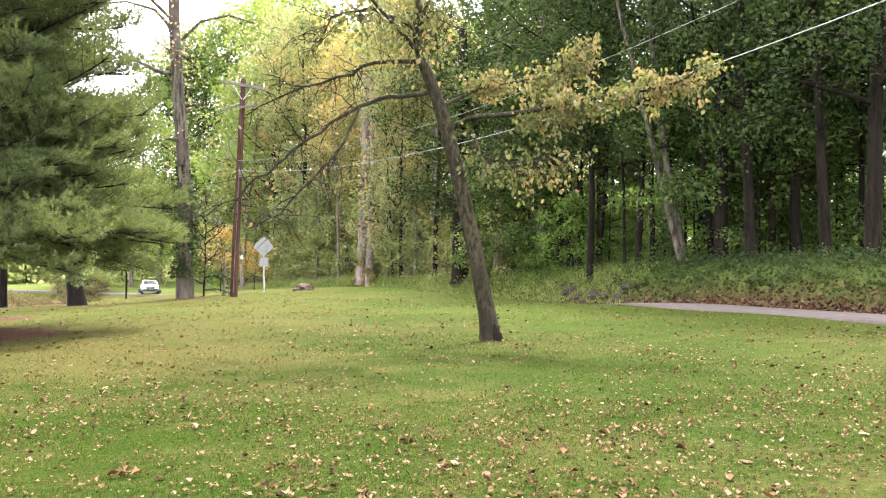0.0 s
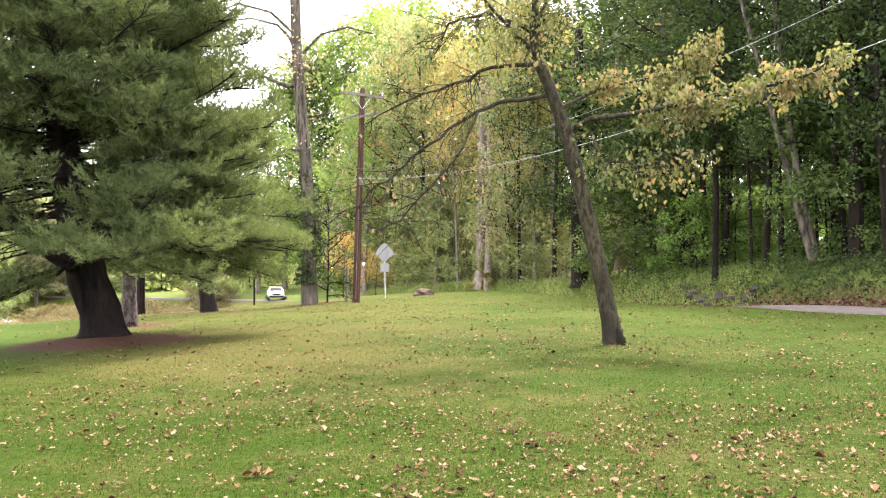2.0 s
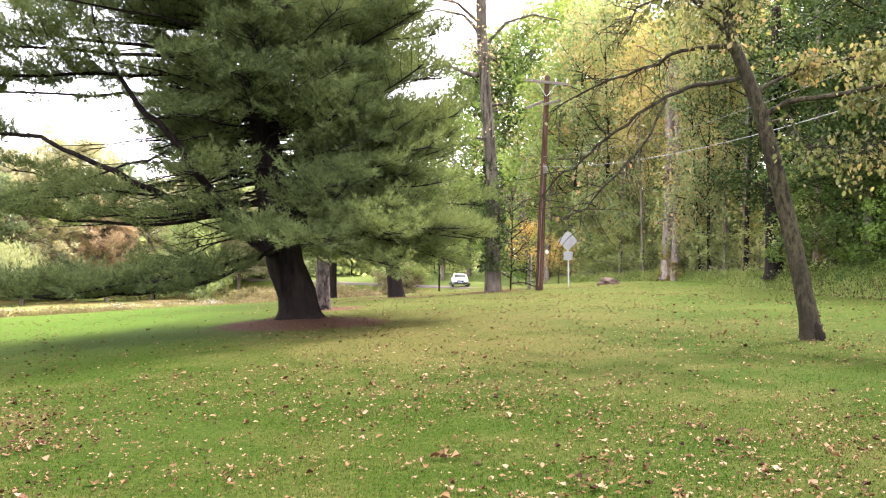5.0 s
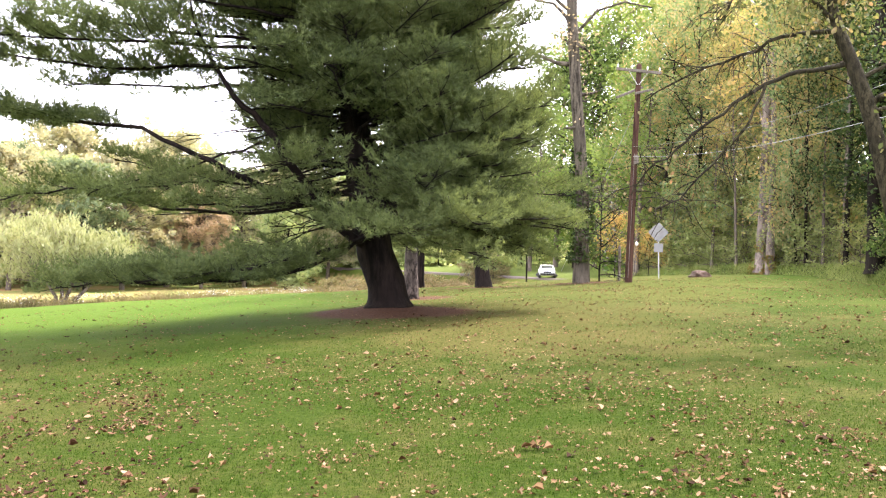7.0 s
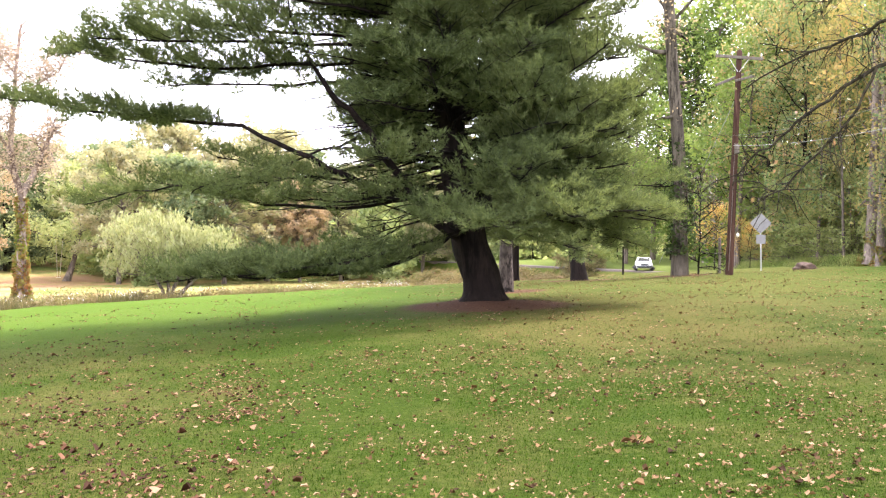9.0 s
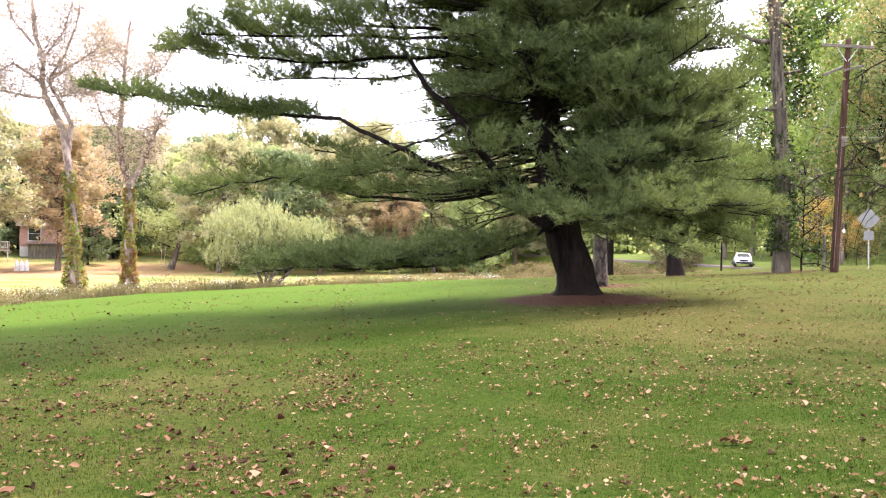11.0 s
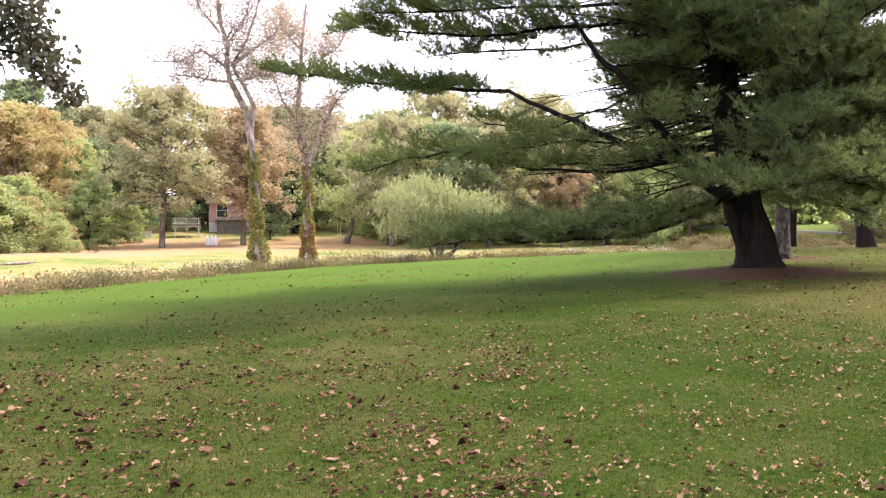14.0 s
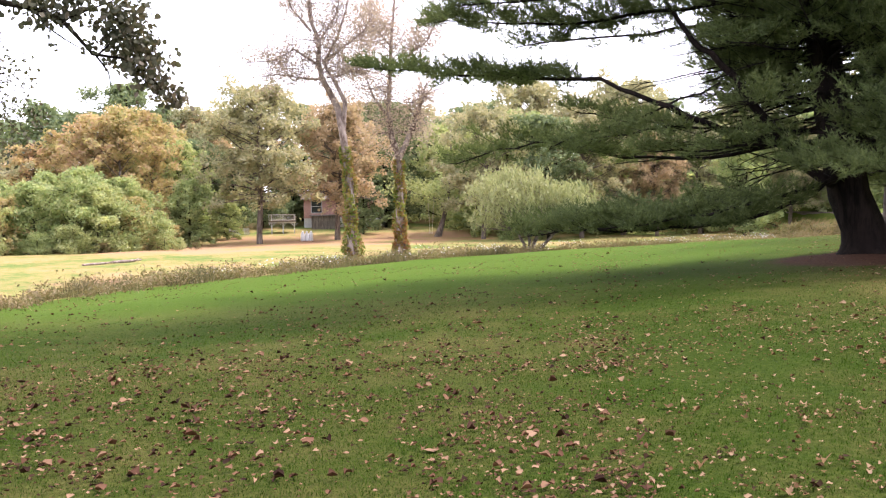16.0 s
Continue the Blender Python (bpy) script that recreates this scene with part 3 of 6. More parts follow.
# ---- pines ----
def needle_tufts(r, P, D, length, n=10, width=0.007):
    """Sprays of long needles at the points P, round the twig's directions D."""
    m = len(P)
    P = np.repeat(P, n, 0)
    D = np.repeat(D, n, 0)
    a = D * r.uniform(0.35, 1.0, (m * n, 1)) + r.normal(0, 0.5, (m * n, 3)) + np.array([0, 0, 0.12])
    a /= np.linalg.norm(a, axis=1)[:, None]
    b = np.cross(a, r.normal(0, 1, (m * n, 3)))
    b /= np.linalg.norm(b, axis=1)[:, None]
    s = length * r.uniform(0.7, 1.25, (m * n, 1))
    V = np.empty((m * n, 3, 3))
    V[:, 0] = P + b * width
    V[:, 1] = P - b * width
    V[:, 2] = P + a * s
    return V.reshape(-1, 3), np.arange(3 * m * n).reshape(-1, 3)


UP = Vector((0, 0, 1))


def clothe(r, start, d, length, P, D, bare=0.3, gap=0.07):
    """Needle tufts along the outer part of one twig."""
    n = max(2, int(length * (1 - bare) / gap))
    f = bare + (1 - bare) * (np.arange(n) + r.uniform(0, 1, n)) / n
    s, d = np.array(start), np.array(d)
    P.append(s + d * (f * length)[:, None] + np.array([0, 0, 0.22 * length]) * (f ** 2)[:, None] + r.normal(0, 0.012, (n, 3)))
    D.append(np.repeat((d + np.array([0, 0, 0.35]))[None], n, 0))


def bough(r, T, pts, r0, P, D, bare=0.35, reach=0.9, gap=0.3, lift=0.25, hang=0.0, full=1.0):
    """One limb: side branchlets in a flat spray, each with upturned twigs that carry the needles."""
    pts = [Vector(p) for p in pts]
    T.add(pts, taper(r0, 0.014, len(pts)), 6)
    span = sum((b - a).length for a, b in zip(pts, pts[1:]))
    n = max(3, int(span * (1 - bare) / gap))
    for j in range(n + 1):
        f = min(0.995, bare + (1 - bare) * (j + r.uniform(0, 0.8)) / n)
        q = along(pts, f)
        fw = (along(pts, min(1, f + 0.06)) - along(pts, max(0, f - 0.06))).normalized()
        side = fw.cross(UP).normalized() * (1 if j % 2 else -1)
        if j == n:
            side, q = side * 0.1, pts[-2].lerp(pts[-1], 0.7)
        size = reach * r.uniform(0.45, 1.1) * (0.65 + 0.7 * math.sin(math.pi * min(1, 0.25 + 0.75 * (f - bare) / (1 - bare))))
        br = bent(r, q, fw * r.uniform(0.35, 0.9) + side + UP * (r.uniform(-0.1, 0.35) - hang), size, 4, 0.1, lift)
        T.add(br, taper(0.013, 0.004, 5), 3)
        k = max(3, int(size / 0.075 * full))
        for i in range(k):
            g = 0.2 + 0.8 * (i + r.uniform(0, 0.9)) / k
            e = along(br, min(g, 0.999))
            bd = (br[-1] - br[0]).normalized()
            tw = bd.cross(UP).normalized() * (1 if i % 2 else -1)
            d = (bd * r.uniform(0.5, 1.1) + tw * r.uniform(0.3, 1.0) + UP * r.uniform(-0.3, 0.75)).normalized()
            clothe(r, e, d, r.uniform(0.25, 0.58) * (1.15 - 0.45 * g), P, D)
        clothe(r, br[-2], (br[-1] - br[-2]).normalized(), 0.34, P, D, 0.1)


def big_pine():
    b = ground_at(*PINE_AT)
    r = np.random.default_rng(5)
    ob = thing("pine_tree", b, "massive old white pine with long low sweeping limbs", "tree")
    left = radians(PINE_AT[0] + 90)
    L = Vector((-math.sin(left), math.cos(left), 0))
    N = Vector((-b.x, -b.y, 0)).normalized()
    lower = Vector((0, 0, -b.z))
    T0 = Tubes()
    axis = [(0.1, -0.3), (0.11, 0.02), (0.12, 0.16), (0.14, 0.34), (0.19, 0.7), (0.46, 1.5), (0.66, 2.4), (0.88, 3.7), (1.05, 5), (1.26, 6.5), (1.4, 9), (1.4, 13), (1.3, 18), (1.2, 23)]
    rad = [0.9, 0.72, 0.6, 0.53, 0.485, 0.5, 0.48, 0.44, 0.4, 0.36, 0.3, 0.24, 0.14, 0.04]
    T0.add([L * a + Vector((0, 0, z)) + lower for a, z in axis], rad, 22)
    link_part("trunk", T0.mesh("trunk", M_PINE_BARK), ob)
    def at_z(z):
        for (a0, z0), (a1, z1) in zip(axis, axis[1:]):
            if z0 <= z <= z1:
                return L * (a0 + (a1 - a0) * (z - z0) / (z1 - z0)) + Vector((0, 0, z)) + lower

    P, D = [], []
    P2, D2 = [], []

    def limb(pts, *how, high=False):
        T = Tubes()
        bough(r, T, pts, how[0], P2 if high else P, D2 if high else D, *how[1:])
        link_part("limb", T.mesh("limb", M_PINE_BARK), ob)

    def way(az):
        return L * math.cos(az) + N * math.sin(az)

    # the limbs that reach out over the lawn: metres left, near, up; radius, bare part, reach of the sprays, their spacing, lift, hang
    shaped = [
        ([(0.8, 0.3, 2.4), (1.58, 0.6, 2.7), (3.2, 1.5, 3.06), (4.6, 1.9, 3.77), (5.6, 1.9, 4.19), (6.36, 1.8, 4.58), (8.1, 1.5, 4.73), (9.5, 1.3, 4.94), (11.4, 1.2, 5.17), (13.4, 1.2, 5.45)], 0.12, 0.58, 0.72, 0.08, 0.25, 0.22, 1.4),
        ([(0.8, 0.3, 1.75), (1.58, 0.5, 2.29), (2.66, 1.3, 3.74), (3.37, 1.6, 4.73), (4.11, 1.6, 5.45), (4.5, 1.5, 6.05), (4.9, 1.3, 6.68), (5.3, 1.0, 7.56), (5.5, 0.8, 9.0)], 0.15, 0.8, 0.9, 0.16, 0.4, 0.0),
        ([(1.25, 0.3, 6.38), (3.0, 0.8, 6.45), (5.0, 1.4, 6.26), (6.85, 1.8, 6.05), (9.0, 2.0, 6.2), (10.8, 2.2, 6.4)], 0.08, 0.3, 0.95, 0.1, 0.25, 0.12, 1.4),
        ([(1.25, 0.6, 6.6), (3.2, 1.6, 6.7), (5.4, 2.4, 6.6), (7.6, 3.0, 6.5), (9.6, 3.3, 6.5)], 0.07, 0.45, 0.9, 0.11, 0.4, 0.0, 1.4),
        ([(1.26, 0.1, 6.5), (3.4, 0.3, 6.06), (5.4, 0.4, 5.84), (7.6, 0.3, 5.9), (9.2, 0.2, 5.85)], 0.06, 0.4, 0.6, 0.2, 0.1, 0.1),
        ([(1.26, 0.3, 7.3), (3.3, 1.0, 7.0), (5.9, 1.4, 7.1), (7.65, 1.6, 7.3), (9.3, 1.7, 7.6)], 0.07, 0.3, 0.95, 0.15, 0.3, 0.0),
        ([(1.26, 0.6, 7.6), (3.0, 1.8, 7.5), (5.0, 2.8, 7.6), (7.0, 3.4, 7.8)], 0.06, 0.3, 0.95, 0.16, 0.3, 0.0),
        ([(1.3, 0.0, 7.9), (3.4, -0.4, 8.0), (6.0, -0.8, 8.1), (8.6, -0.9, 8.5)], 0.06, 0.3, 1.0, 0.16, 0.3, 0.0),
        ([(1.08, 0.3, 5.4), (1.9, 0.4, 5.3), (2.7, 0.5, 5.3), (3.7, 0.6, 5.5)], 0.06, 0.3, 0.5, 0.16, 0.1, 0.0),
        ([(1.0, -0.2, 4.9), (2.0, -0.6, 4.8), (3.2, -0.8, 4.9)], 0.05, 0.35, 0.55, 0.2, 0.1, 0.0),
        ([(1.2, 0.3, 6.0), (2.3, 0.8, 5.95), (3.3, 1.1, 6.0)], 0.05, 0.3, 0.6, 0.16, 0.1, 0.0),
        ([(0.7, 0.3, 2.9), (1.5, 0.4, 3.15), (3.0, 0.9, 3.2), (4.46, 1.2, 3.3), (5.8, 1.2, 3.55), (7.2, 1.2, 3.8)], 0.06, 0.42, 0.75, 0.14, 0.15, 0.1),
        ([(0.7, 0.3, 2.7), (1.8, 0.5, 2.83), (4.0, 0.3, 2.5), (6.2, 0.0, 2.6), (8.2, -0.2, 3.1), (10.1, -0.4, 3.0), (11.5, -0.5, 2.6)], 0.07, 0.42, 0.85, 0.13, 0.15, 0.1, 1.2),
        ([(0.7, 0.5, 2.6), (1.5, 0.8, 2.8), (2.6, 1.8, 2.75), (3.95, 2.4, 2.6), (5.1, 2.6, 2.7)], 0.06, 0.3, 0.85, 0.12, 0.15, 0.05),
        ([(0.7, 0.2, 2.9), (2.0, -0.6, 2.9), (3.6, -1.2, 2.7), (5.4, -1.5, 2.6), (6.8, -1.6, 2.5)], 0.05, 0.4, 0.7, 0.2, 0.1, 0.05),
        ([(0.6, 0.5, 2.0), (1.2, 0.8, 1.6), (2.6, 1.8, 0.98), (3.9, 2.6, 0.76), (5.2, 3.0, 0.72), (6.55, 3.2, 0.72), (7.9, 3.3, 0.58)], 0.07, 0.2, 0.9, 0.1, 0.25, 0.0, 1.35),
        ([(0.6, 0.6, 2.0), (2.0, 2.2, 1.45), (3.4, 3.4, 1.08), (4.8, 4.0, 0.88), (6.2, 4.3, 0.78)], 0.06, 0.26, 0.8, 0.13, 0.25, 0.0, 1.3),
        ([(0.6, 0.4, 1.9), (2.2, 1.0, 1.42), (4.0, 1.6, 1.05), (6.0, 2.0, 0.95), (8.0, 2.1, 0.88)], 0.05, 0.5, 0.6, 0.24, 0.1, 0.0),
        ([(0.4, 0.6, 2.6), (0.2, 2.2, 2.4), (-0.1, 3.6, 2.1), (-0.4, 4.6, 1.95)], 0.07, 0.3, 1.0, 0.11, 0.25, 0.0),
        ([(0.3, 0.5, 2.7), (-0.6, 1.9, 2.6), (-1.4, 3.2, 2.3), (-2.0, 4.0, 2.2)], 0.06, 0.3, 1.0, 0.11, 0.25, 0.0),
        ([(0.6, 0.6, 2.6), (0.8, 1.6, 2.4), (0.9, 2.6, 2.15), (1.0, 3.2, 2.0)], 0.05, 0.3, 0.7, 0.13, 0.2, 0.0),
        ([(0.95, 0.5, 4.0), (1.5, 1.6, 3.9), (2.2, 2.6, 3.7), (2.7, 3.2, 3.6)], 0.06, 0.35, 0.85, 0.13, 0.2, 0.0),
    ]
    for pts, r0, *how in shaped:
        how[1] *= 1.3
        limb(crooked(r, [L * a + N * c + Vector((0, 0, z)) + lower for a, c, z in pts], 0.03), r0, *how)
    # shaded inner boughs on the lawn's side
    for i in range(38):
        z = 4.4 + 4.6 * (i / 38)
        d = way(r.uniform(-1.3, 0.75))
        pts = bent(r, at_z(z) + d * 0.3, d + UP * r.uniform(-0.1, 0.15), r.uniform(1.5, 3.1), 5, 0.1, 0.03)
        limb(pts, 0.034, 0.25, 0.85, 0.18, 0.2, 0.05)
    # whorls of the crown on the road's side and behind
    for i in range(122):
        z = 2.4 + 6.8 * (i / 122) + r.uniform(-0.35, 0.35)
        az = math.pi + r.uniform(-1.9 if z > 4.4 else -1.05 if z > 3.3 else -1.35, 1.75 if z > 4.6 else 1.3)
        d = way(az)
        near = max(0.0, d.dot(N))
        length = (5.5 - 0.16 * abs(z - 3.6)) * r.uniform(0.78, 1.06) * (1 - 0.25 * near)
        pts = bent(r, at_z(z) + d * 0.3, d + UP * (0.04 + 0.05 * (z - 2.4) - (0.14 if z < 3.2 else 0)), length, 6, 0.08, 0.1)
        limb(pts, 0.042, 0.3, 1.05, 0.17, 0.3, 0.02)
    # short boughs close about the stem
    for i in range(18):
        z = 3.0 + 2.6 * (i / 18)
        d = way(math.pi + r.uniform(-0.8, 1.0))
        pts = bent(r, at_z(z) + d * 0.25, d + UP * r.uniform(-0.1, 0.15), r.uniform(1.2, 2.4), 4, 0.1, 0.0)
        limb(pts, 0.03, 0.2, 0.85, 0.2, 0.2, 0.0)
    # drooping lowest boughs on the road's side
    for i in range(20):
        z = 2.3 + 0.8 * (i / 20)
        d = way(math.pi + r.uniform(-1.2, 1.5))
        pts = bent(r, at_z(z) + d * 0.3, d + UP * r.uniform(-0.1, 0.0), r.uniform(3.4, 5.4), 6, 0.06, -0.02)
        limb(pts, 0.04, 0.35, 0.95, 0.18, 0.15, 0.05)
    # towards the lawn, before the stem
    for i in range(26):
        z = 5.0 + 4.4 * (i / 26) + r.uniform(-0.2, 0.2)
        d = way(math.pi / 2 + r.uniform(-0.55, 0.8))
        pts = bent(r, at_z(z) + d * 0.3, d + UP * r.uniform(-0.05, 0.2), r.uniform(2.0, 4.4), 6, 0.1, 0.0)
        limb(pts, 0.032, 0.4, 0.8, 0.22, 0.25, 0.0)
    # high over the lawn
    for i in range(30):
        z = 7.6 + 2.4 * (i / 30)
        d = way(r.uniform(-0.9, 1.1))
        pts = bent(r, at_z(z) + d * 0.3, d + UP * r.uniform(0.0, 0.15), r.uniform(3.0, 7.0), 6, 0.09, 0.05)
        limb(pts, 0.036, 0.3, 0.9, 0.26, 0.25, 0.0, high=z > 9)
    # the upper crown, out of view; cut short roadwards so sun reaches the boughs below
    for i in range(64):
        z = 9.6 + 12.6 * (i / 64)
        d = way(i * 2.399)
        pts = bent(r, at_z(z) + d * 0.2, d + UP * 0.35, (5.2 - 0.36 * (z - 9.6)) * r.uniform(0.8, 1.1) * (0.5 if d.dot(L) < -0.1 else 1.0), 5, 0.08, 0.1)
        limb(pts, 0.04, 0.25, 1.1, 0.42, 0.3, 0.0, 0.5, high=True)
    # dead lower branches, sloping down
    for i in range(44):
        z = 3.0 + 3.4 * r.uniform(0, 1)
        d = way(r.uniform(-0.75, 0.8))
        pts = bent(r, at_z(z) + d * 0.35, d + UP * (r.uniform(-0.34, -0.02) if z > 4 else r.uniform(-0.2, 0.1)), r.uniform(2.0, 5.2), 8, 0.07, -0.05)
        T = Tubes()
        T.add(pts, taper(0.034, 0.009, 9), 5)
        for j in range(8):
            q = along(pts, r.uniform(0.25, 0.97))
            T.add(bent(r, q, d + Vector(r.normal(0, 0.5, 3)), r.uniform(0.3, 1.2), 4, 0.13, -0.15), taper(0.011, 0.004, 5), 3)
        link_part("dead_branch", T.mesh("dead_branch", M_PINE_BARK), ob)
    for i in range(8):
        z = 1.9 + 0.9 * r.uniform(0, 1)
        d = way(r.uniform(-0.6, 0.9))
        pts = bent(r, at_z(z) + d * 0.35, d + UP * r.uniform(-0.25, 0.1), r.uniform(2.0, 4.4), 8, 0.1, -0.1)
        T = Tubes()
        T.add(pts, taper(0.03, 0.008, 9), 5)
        for j in range(7):
            q = along(pts, r.uniform(0.3, 0.97))
            T.add(bent(r, q, d + Vector(r.normal(0, 0.6, 3)), r.uniform(0.3, 1.0), 4, 0.15, -0.2), taper(0.01, 0.004, 5), 3)
        link_part("dead_branch", T.mesh("dead_branch", M_PINE_BARK), ob)
    # dense shaded boughs between the stem and the great limbs
    for i in range(20):
        z = 3.4 + 2.6 * (i / 20)
        d = way(r.uniform(-1.0, 0.35))
        pts = bent(r, at_z(z) + d * 0.3, d + UP * r.uniform(-0.12, 0.1), r.uniform(1.3, 2.5), 5, 0.1, 0.0)
        limb(pts, 0.03, 0.15, 0.8, 0.15, 0.15, 0.1)
    for pts in ([(3.4, 1.6, 4.3), (4.8, 1.8, 3.75), (6.2, 1.9, 3.3), (7.6, 1.9, 2.9)], [(3.0, 1.4, 3.6), (4.4, 1.8, 3.3), (5.6, 2.0, 3.1), (6.8, 2.1, 3.0)]):
        limb(crooked(r, [L * a + N * c + Vector((0, 0, z)) + lower for a, c, z in pts], 0.03), 0.04, 0.35, 0.85, 0.16, 0.1, 0.25)
    V, F = needle_tufts(r, np.concatenate(P2), np.concatenate(D2), 0.24, 4, 0.022)
    link_part("foliage", mesh_of("foliage", V, F, M_NEEDLE, False), ob)
    V, F = needle_tufts(r, np.concatenate(P), np.concatenate(D), 0.145, 7, 0.0098)
    link_part("foliage", mesh_of("foliage", V, F, M_NEEDLE, False), ob, "soft blue-green needle sprays")


big_pine()


def lesser_pine(seed, tall, r0, clear, reach, count, label):
    r = np.random.default_rng(seed)
    ob = thing("pine_tree", (0, 0, 0), label, "tree", "pines on the lawn")
    T0 = Tubes()
    T0.add([(0, 0, -0.2), (0, 0, 0.1), (0.02, 0, 0.6), (0.05, 0, 2), (-0.05, 0.05, tall * 0.4), (0, 0, tall)], [r0 * 1.7, r0 * 1.3, r0 * 1.05, r0, r0 * 0.75, 0.04], 12)
    T, P, D = T0, [], []
    for i in range(count):
        z = clear + (tall - clear - 0.5) * (i / count) ** 1.2
        az = i * 2.399
        d = Vector((math.cos(az), math.sin(az), 0.1 + 0.3 * z / tall - (0.25 if i < 10 else 0)))
        pts = bent(r, (0, 0, z), d, reach * (1 - 0.8 * z / tall) * r.uniform(0.8, 1.1), 5, 0.08, 0.1)
        bough(r, T, pts, 0.05, P, D, 0.3, 1.1, 0.34, 0.3, 0.05, 0.7)
    link_part("trunk", T.mesh("trunk", M_PINE_BARK), ob)
    V, F = needle_tufts(r, np.concatenate(P), np.concatenate(D), 0.2, 5, 0.017)
    link_part("foliage", mesh_of("foliage", V, F, M_NEEDLE, False), ob)
    return ob


pine_b = set_at(lesser_pine(21, 20, 0.37, 2.6, 5.6, 50, "tall pine with dark plated bark and drooping low boughs"), ground_at(*TRUNK_2), 0, 0.9, (0, -9))
placed(pine_b, ground_at(*TRUNK_L), 80, 1.0, 0.62)

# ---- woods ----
oak_like = broadleaf(rng, 24, 0.36, 0.28, 6.5, 24, 12000, 0.23, M_DARK_SHADED_BARK, M_FOREST, "tall woodland tree with dark trunk and dense deep-green canopy", clump=1.5, group="trees of the wood")
slender = broadleaf(rng, 20, 0.2, 0.3, 4.2, 18, 9000, 0.22, M_DARK_SHADED_BARK, M_FOREST, "slender woodland tree with a dark bare stem", clump=1.2, group="trees of the wood")
fork = broadleaf(rng, 23, 0.34, 0.24, 6.0, 24, 11000, 0.23, M_DARK_SHADED_BARK, M_FOREST, "tall woodland tree with dark bark and spreading boughs", clump=1.4, group="trees of the wood")
pale = broadleaf(rng, 24, 0.33, 0.42, 5.0, 16, 4000, 0.34, M_GREY_BARK, M_MIXED, "tall pale-barked tree with thin yellowing leaves", clump=1.4, group="trees of the wood")
yellowing = broadleaf(rng, 17, 0.2, 0.12, 4.4, 24, 9000, 0.22, M_DARK_SHADED_BARK, M_LINDEN, "roadside tree with thin green leaves turning yellow", clump=1.2, group="trees of the wood")
bush = broadleaf(rng, 4.2, 0.07, 0.05, 2.2, 14, 3600, 0.2, M_DARK_SHADED_BARK, M_UNDER, "leafy understory shrub on the bank", "bush", clump=0.55, group="bushes of the wood")
thicket = broadleaf(rng, 6.5, 0.05, 0.08, 2.0, 18, 2400, 0.17, M_GREY_BARK, M_EDGE, "thin tangled roadside sapling with yellowing leaves", clump=0.5, group="trees of the wood")
set_at(thicket, ground_at(6.0, 76), 0)

inner = broadleaf(rng, 23, 0.3, 0.25, 6.5, 18, 2800, 0.55, M_DARK_SHADED_BARK, M_FOREST, "woodland tree deep in the wood", clump=1.6, group="trees of the wood", lite=True)
low_bush = broadleaf(rng, 4.5, 0.07, 0.05, 2.6, 12, 900, 0.42, M_DARK_SHADED_BARK, M_UNDER, "leafy bush deep in the wood", "bush", clump=0.7, group="bushes of the wood", lite=True)
set_at(inner, ground_at(-20, 70), 30)
set_at(low_bush, ground_at(-20, 82), 30)


def beyond_road(az, d, least=7.5):
    """The ground at (az, d), or farther out until it lies past the road."""
    at = ground_at(az, d)
    while across(at.x, at.y) < least:
        d += 1.0
        at = ground_at(az, d)
    return at


set_at(oak_like, ground_at(-16.7, 46), 30)
set_at(slender, ground_at(-9.0, 52), 30)
set_at(fork, ground_at(-24.9, 40), 30)
set_at(pale, beyond_road(4.73, 64, 8), 10)
set_at(yellowing, beyond_road(7.0, 72, 9), 10)
set_at(bush, ground_at(-8, 54), 0)
for proto, az, d, s, w in [(oak_like, -18.4, 44, 0.95, 0.75), (fork, -20.9, 46, 0.9, 0.72), (oak_like, -22.5, 42, 1.0, 0.7), (slender, -19.5, 47, 1.0, 1.0), (slender, -21.8, 55, 0.9, 0.6), (fork, -11.84, 50, 0.9, 0.6),
                           (slender, -8.45, 54, 1.1, 0.9), (slender, -7.77, 50, 0.9, 1.0), (slender, -9.48, 52, 1.0, 1.0), (slender, -10.4, 58, 1.0, 0.5), (slender, -11.1, 50, 0.9, 0.5), (slender, -12.74, 49, 1.0, 0.8), (slender, -13.4, 54, 0.95, 0.45),
                           (slender, -15.4, 54, 0.95, 0.5), (slender, -16.2, 47, 1.05, 0.8), (slender, -17.5, 56, 1.0, 0.7), (slender, -20.1, 52, 1.0, 0.55), (slender, -23.6, 50, 1.0, 0.6), (slender, -24.2, 46, 1.0, 0.8),
                           (slender, 0.5, 66, 1.0, 1.0), (yellowing, 3.1, 66, 1.25, 0.4), (yellowing, 2.6, 68, 1.3, 0.5), (slender, -3.5, 64, 1.0, 1.0), (pale, 6.4, 70, 0.8, 0.45), (pale, 7.8, 76, 0.8, 0.5), (pale, 1.7, 68, 0.8, 0.45),
                           (oak_like, -5.0, 70, 1.0, 1.0), (slender, -5.95, 60, 0.9, 1.0), (fork, -27.5, 44, 1.0, 1.0), (oak_like, -31, 40, 1.0, 1.0)]:
    placed(proto, beyond_road(az, d, 6.0), rng.uniform(0, 360), s, s * w, (rng.uniform(-3, 3), rng.uniform(-3, 3)))
for i in range(10):
    az, d = rng.uniform(-34, -4), rng.uniform(56, 72)
    placed(inner if d > 62 else (oak_like, slender, fork)[i % 3], beyond_road(az, d), rng.uniform(0, 360), rng.uniform(0.85, 1.15))
